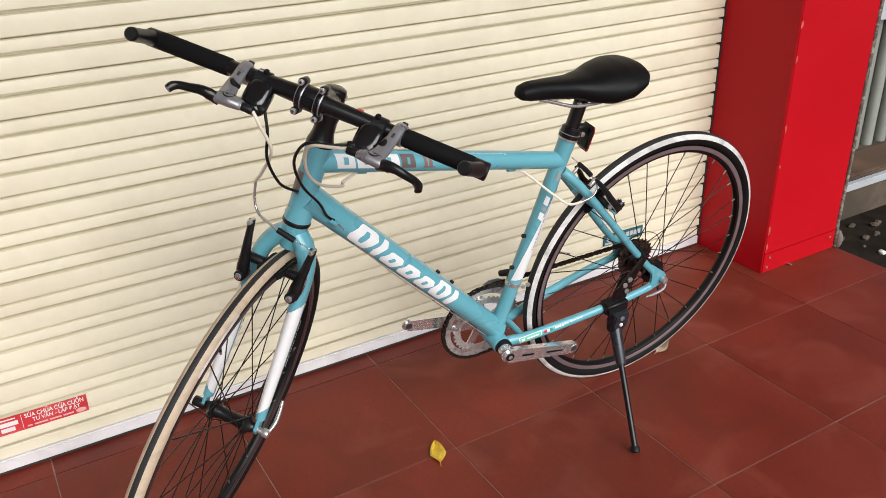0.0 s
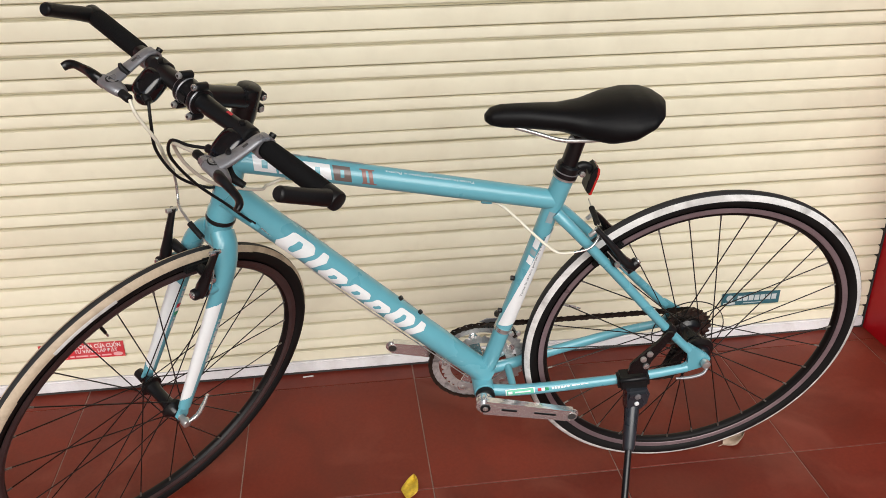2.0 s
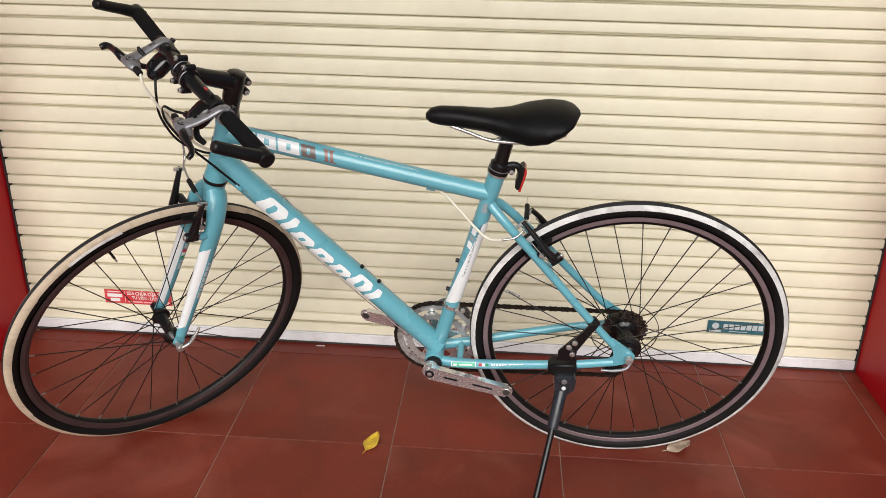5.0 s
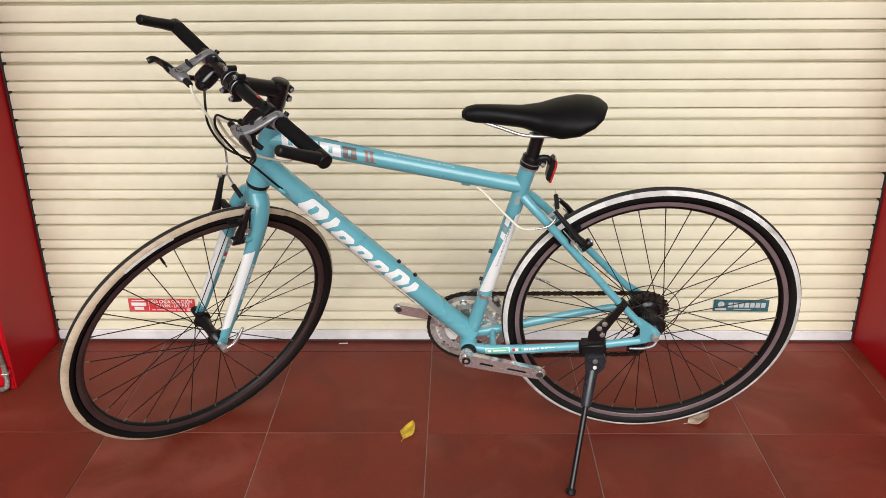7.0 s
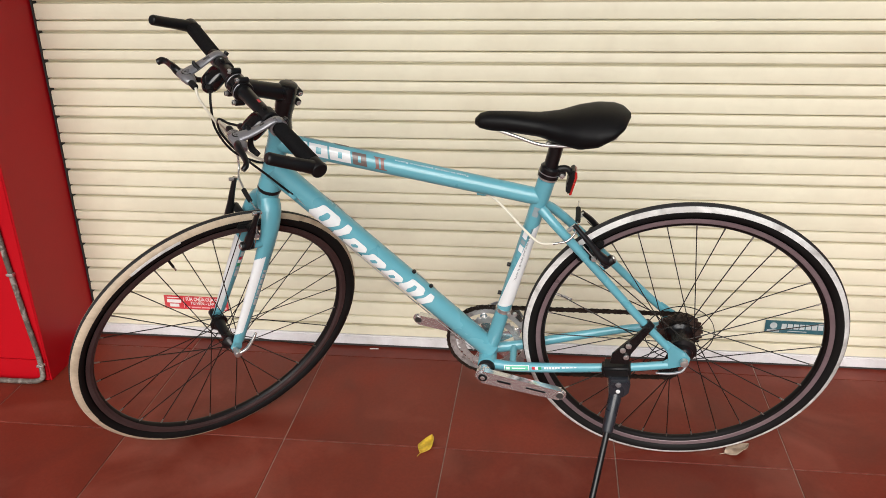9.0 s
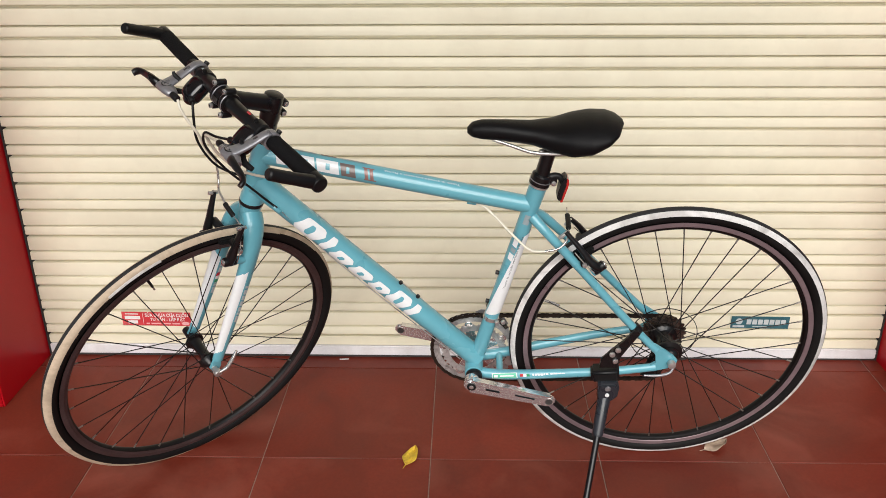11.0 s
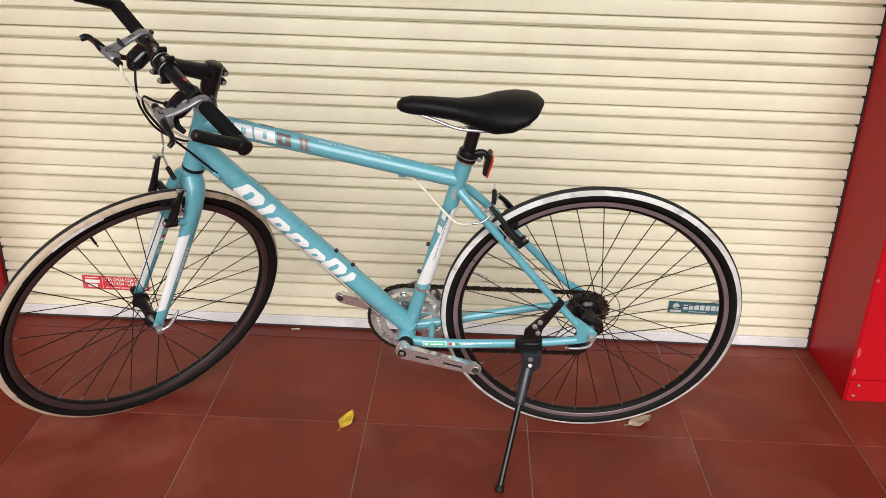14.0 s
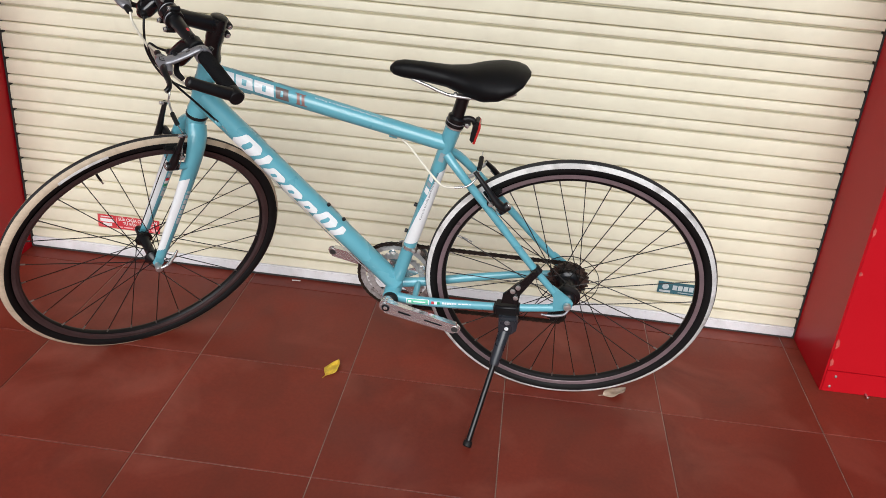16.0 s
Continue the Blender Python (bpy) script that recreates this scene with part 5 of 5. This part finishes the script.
def words(text, size, x, z, y, material, parent, width):
    """Flat lettering with the built-in font, scaled to a width."""
    cu = bpy.data.curves.new("words", "FONT")
    cu.offset = 0.02
    cu.body, cu.size, cu.align_x, cu.align_y = text, 1.0, "CENTER", "CENTER"
    tmp = new("words", cu)
    bpy.context.view_layer.update()
    me = bpy.data.meshes.new_from_object(tmp.evaluated_get(bpy.context.evaluated_depsgraph_get()))
    bpy.data.objects.remove(tmp)
    xs = [v.co.x for v in me.vertices] or [0, 1]
    k = width / (max(xs) - min(xs))
    me.transform(Matrix.Translation((x, y, z)) @ pose(0, 0, 0, 90) @ Matrix.Diagonal((k, size, 1, 1)))
    me.materials.append(material)
    ob = new("lettering", me)
    ob.parent = parent
    return ob


ad = part("advert_sticker", plate(-0.098, 0.098, -0.0215, 0.0215, 0), STICKER_RED, None, m=Matrix.Translation((-0.795, 0.0040, 0.1215)) @ pose(0, 0, 0, 0, 0.6))
tagged(ad, "red paper advertising sticker with white print stuck low on the shutter", "sticker")
words("S\u1eecA CH\u1eeeA C\u1eecA CU\u1ed0N", 0.0145, 0.030, 0.0115, -0.0012, PRINT_WHITE, ad, 0.122)
words("T\u01af V\u1ea4N - L\u1eaeP \u0110\u1eb6T", 0.0135, 0.032, -0.002, -0.0012, PRINT_WHITE, ad, 0.1)
for x0, x1, z0, z1 in ((-0.088, -0.05, 0.0135, 0.0165), (-0.09, -0.046, -0.002, 0.0085), (-0.082, -0.054, -0.0155, -0.0055)):
    part("name_bar", plate(x0, x1, z0, z1, -0.0006, 0.0005), PRINT_WHITE, ad)
part("divider", plate(-0.0385, -0.0375, -0.018, 0.018, -0.0006, 0.0005), PRINT_WHITE, ad)
for x0, x1 in ((-0.03, -0.02), (-0.016, 0.012), (0.016, 0.04), (0.044, 0.066)):
    part("number_bar", plate(x0, x1, -0.0165, -0.0125, -0.0006, 0.0005), PRINT_PINK, ad)
part("oval_mark", slab([(0.082 + 0.011 * math.cos(a), -0.0135 + 0.0055 * math.sin(a)) for a in np.linspace(0, 2 * math.pi, 20)[:-1].tolist()], -0.0012, -0.0006), PRINT_PINK, ad)

mk = part("maker_sticker", plate(-0.080, 0.080, -0.0185, 0.0185, 0), STICKER_GREEN, None, m=Matrix.Translation((0.900, 0.0040, 0.1205)) @ pose(0, 0, 0, 0, 0.7))
tagged(mk, "dark teal maker's plate sticker with pale print on the shutter", "sticker")
part("emblem", slab([(-0.058 + 0.0095 * math.cos(a), 0.003 + 0.0095 * math.sin(a)) for a in np.linspace(0, 2 * math.pi, 20)[:-1].tolist()], -0.0013, -0.0006), PRINT_DULL, mk)
part("emblem_base", plate(-0.074, -0.042, -0.0155, -0.009, -0.0006, 0.0005), PRINT_DULL, mk)
for i in range(7):
    x = -0.037 + i * 0.0158
    part("name_bar", plate(x, x + 0.0128, -0.006, 0.0095, -0.0006, 0.0005), PRINT_DULL, mk)
part("small_print", plate(-0.02, 0.03, -0.0135, -0.0115, -0.0006, 0.0005), PRINT_DULL, mk)

# ---- cables on the pillars ----
CABLE_DIRTY = mat("dirty_grey_sheath", (0.1, 0.08, 0.065), 0.6, vary=0.35, scale=60, stain=(0.5, 0.45, 0.4), stain_amount=0.7, stain_scale=45)
run = spline([(-1.152, -0.2650, 1.9), (-1.174, -0.2650, 1.4), (-1.182, -0.2655, 0.95), (-1.177, -0.2655, 0.7), (-1.171, -0.2650, 0.45), (-1.154, -0.2650, 0.22), (-1.142, -0.2655, 0.09), (-1.141, -0.2665, 0.03), (-1.148, -0.2710, 0.010), (-1.184, -0.2780, 0.0075), (-1.324, -0.2780, 0.0075), (-1.824, -0.2710, 0.0075)], 8)
wire = part("power_cable", sweep(run, 0.0072, 10), CABLE_DIRTY, None)
tagged(wire, "dirty grey power cable pinned to the red pillar", "cable")
for z in (0.32, 0.62, 0.055):
    i = min(range(len(run)), key=lambda k: abs(run[k].z - z))
    part("cable_clip", block((-0.010, -0.009, -0.004), (0.010, 0.008, 0.004), 0.002, None, Matrix.Translation(run[i])), STEEL, wire)
run2 = spline([(1.593, -0.2580, 1.9), (1.595, -0.2580, 1.0), (1.593, -0.2580, 0.6), (1.596, -0.2580, 0.3), (1.594, -0.2580, 0.1), (1.597, -0.2590, 0.03), (1.598, -0.2600, 0.004)], 8)
wire2 = part("power_cable", sweep(run2, 0.0065, 10), CABLE_DIRTY, None)
tagged(wire2, "dirty grey power cable running down the pillar's far edge", "cable")

run3 = spline([(1.2495, -0.2650, 0.895), (1.254, -0.2650, 0.95), (1.2625, -0.2650, 1.02), (1.266, -0.2650, 1.2), (1.268, -0.2650, 2.2)], 6)
SHEATH = mat("white_sheath", (0.62, 0.6, 0.57), 0.5, vary=0.15, scale=30, stain=(0.2, 0.17, 0.14), stain_amount=0.6, stain_scale=40)
wire3 = part("cable_duct", sweep(run3, 0.0062, 10, flat=0.7), SHEATH, None)
tagged(wire3, "narrow white cable duct fixed up the red pillar", "cable duct")
part("end_fitting", block((1.238, -0.288, 0.878), (1.256, -0.2590, 0.905), 0.003), BROWN_DECAL, wire3, "rusty end clip")

# ---- yard beside the right pillar ----
MUDDY = mat("muddy_concrete", (0.085, 0.062, 0.042), 0.85, vary=0.35, scale=6, bump=0.6, bump_scale=60, stain=(0.03, 0.022, 0.016), stain_amount=0.8, stain_scale=5)
lump = part("mortar_lump", ball((0, 0, 0), 0.02, None, (0.55, 0.9, 1.6), 12), CONCRETE, None, "", Matrix.Translation((1.604, -0.262, 0.028)))
tagged(lump, "crumbled grey mortar lump at the foot of the pillar", "mortar")
yard = part("yard_ground", block((1.602, -2.6, -0.6), (4.5, 3.0, -0.27), 0.01), SOIL)
tagged(yard, "dark bare soil strip beside the pillar", "ground", kind="structure")
back = part("wall_yard", block((1.602, 0.62, -0.2), (4.5, 0.75, 0.95), 0), CONCRETE)
tagged(back, "stained concrete wall at the back of the side yard", "wall", kind="structure")
plinth = part("plinth", block((1.605, 0.215, -0.5), (4.5, 0.62, -0.082), 0.006), MUDDY)
tagged(plinth, "stained concrete plinth under the sheet fence", "plinth")
board = part("wood_board", block((1.605, 0.222, -0.082), (4.5, 0.40, -0.068), 0.004), OLD_WOOD)
tagged(board, "brown weathered wooden board lying on the plinth", "board")
rail = part("grey_rail", block((1.605, 0.185, -0.122), (4.5, 0.2145, -0.090), 0.004), GREY_STEEL)
tagged(rail, "grey painted steel kerb rail along the plinth", "rail")
fence = tagged(new("sheet_fence"), "grey-green ribbed metal sheet fence with a grey top rail", "fence")
fence.location = (1.62, 0.46, -0.082)
for i in range(26):
    part("sheet_rib", sweep([(i * 0.1, 0, 0), (i * 0.1, 0, 1.05)], 0.026, 12), GREY_SHEET, fence)
part("sheet", block((-0.015, 0.018, 0), (2.6, 0.028, 1.05), 0), GREY_SHEET, fence)
part("top_rail", block((-0.015, -0.07, 0.60), (2.6, -0.027, 0.69), 0.003), GREY_STEEL, fence, "grey steel rail")
rnd = random.Random(11)
for i in range(44):
    r = rnd.uniform(0.007, 0.024)
    bm = ball((0, 0, 0), r, None, (1, rnd.uniform(0.6, 1), rnd.uniform(0.4, 0.8)), 8)
    for v in bm.verts:
        v.co *= 1 + 0.55 * noise.noise(v.co * 70 + Vector((i, 0, 0)))
    ob = part("rubble_stone", bm, MUDDY if i % 6 else PLASTER, None, "", Matrix.Translation((rnd.uniform(1.66, 2.5), rnd.uniform(-0.3, 0.19), -0.27 + r * 0.35)), 0)
    tagged(ob, "small piece of rubble on dark soil", "stone", "rubble in the side yard")

# ---- leaves on the floor ----
def leaf(name, length, width, curl, material, m, label):
    """A pointed leaf with a raised midrib and curled edges."""
    bm, rows = bmesh.new(), []
    n = 14
    for i in range(n + 1):
        u = i / n
        w = width * math.sin(math.pi * min(1, u * 1.02)) ** 0.8 * (1 - 0.35 * u) + 0.0006
        x = length * (u - 0.5)
        rows.append([bm.verts.new((x + 0.003 * math.sin(9 * u), w * k, 0.002 + curl * (k * k) * (0.6 + 0.6 * u) + 0.5 * curl * math.sin(5 * u + 2 * k) + curl * u * u)) for k in (-1, -0.66, -0.33, 0, 0.33, 0.66, 1)])
    for a, b in zip(rows, rows[1:]):
        for j in range(6):
            bm.faces.new((a[j], b[j], b[j + 1], a[j + 1]))
    ob = part(name, bm, material, None, "", m, 0)
    for f in ob.data.polygons:
        f.use_smooth = True
    mod = ob.modifiers.new("thickness", "SOLIDIFY")
    mod.thickness = 0.0006
    part("stalk", rod((-length * 0.5 - 0.012, 0, 0.002), (length * 0.45, 0, 0.0035), 0.0009, 6), material, ob)
    tagged(ob, label, "leaf")
    return ob


leaf("fallen_leaf", 0.064, 0.021, 0.005, LEAF_YELLOW, Matrix.Translation((-0.048, -0.452, 0.0)) @ pose(0, 0, 0, 0, 0, 70), "fallen yellow leaf with brown spots on the red tiles")
leaf("fallen_leaf", 0.060, 0.023, 0.007, LEAF_DRY, Matrix.Translation((0.682, -0.402, 0.0)) @ pose(0, 0, 0, 0, 0, 20), "dry curled tan leaf lying behind the rear tyre")

scrap = part("paper_scrap", block((-0.013, -0.002, 0.0), (0.013, 0.002, 0.0012), 0), PRINT_WHITE, None, "", Matrix.Translation((-0.265, -0.008, 0.0)) @ pose(0, 0, 0, 0, 0, 4))
tagged(scrap, "small white paper scrap on the floor by the shutter", "paper scrap")

# ---- unseen overhead canopy, added to hold back light from above ----
canopy = part("canopy", block((-6, -2.8, 3.2), (1.4, 0.1, 3.35), 0.01), PLASTER)
tagged(canopy, "unseen plaster canopy slab added to block light from above", "canopy", kind="structure")

# ---- floor tiles ----
def tile_mesh():
    bm = block((-0.1988, -0.1988, -0.02), (0.1988, 0.1988, 0.0), 0)
    top = [e for e in bm.edges if all(v.co.z > -0.001 for v in e.verts)]
    bmesh.ops.bevel(bm, geom=top, offset=0.0008, segments=1, affect="EDGES")
    return bm


rnd = random.Random(3)
first = part("tile", tile_mesh(), TILE, shop_floor, smooth=0)
made = 0
for j in range(7):
    for i in range(-10, 4):
        ob = first if made == 0 else new("tile", first.data)
        made += 1
        ob.parent = shop_floor
        ob.matrix_basis = pose(0.2 + 0.4 * i, -0.255 - 0.4 * j, rnd.uniform(-0.0006, 0.0), rnd.uniform(-0.06, 0.06), rnd.uniform(-0.06, 0.06), 90 * rnd.randrange(4))
narrow = part("tile", block((-0.1983, 0.0, -0.02), (0.1983, 0.095, 0.0), 0.0008), TILE, shop_floor, smooth=0)
for i in range(-10, 4):
    ob = narrow if i == -10 else new("tile", narrow.data)
    ob.parent = shop_floor
    ob.matrix_basis = pose(0.2 + 0.4 * i, -0.0533, 0)
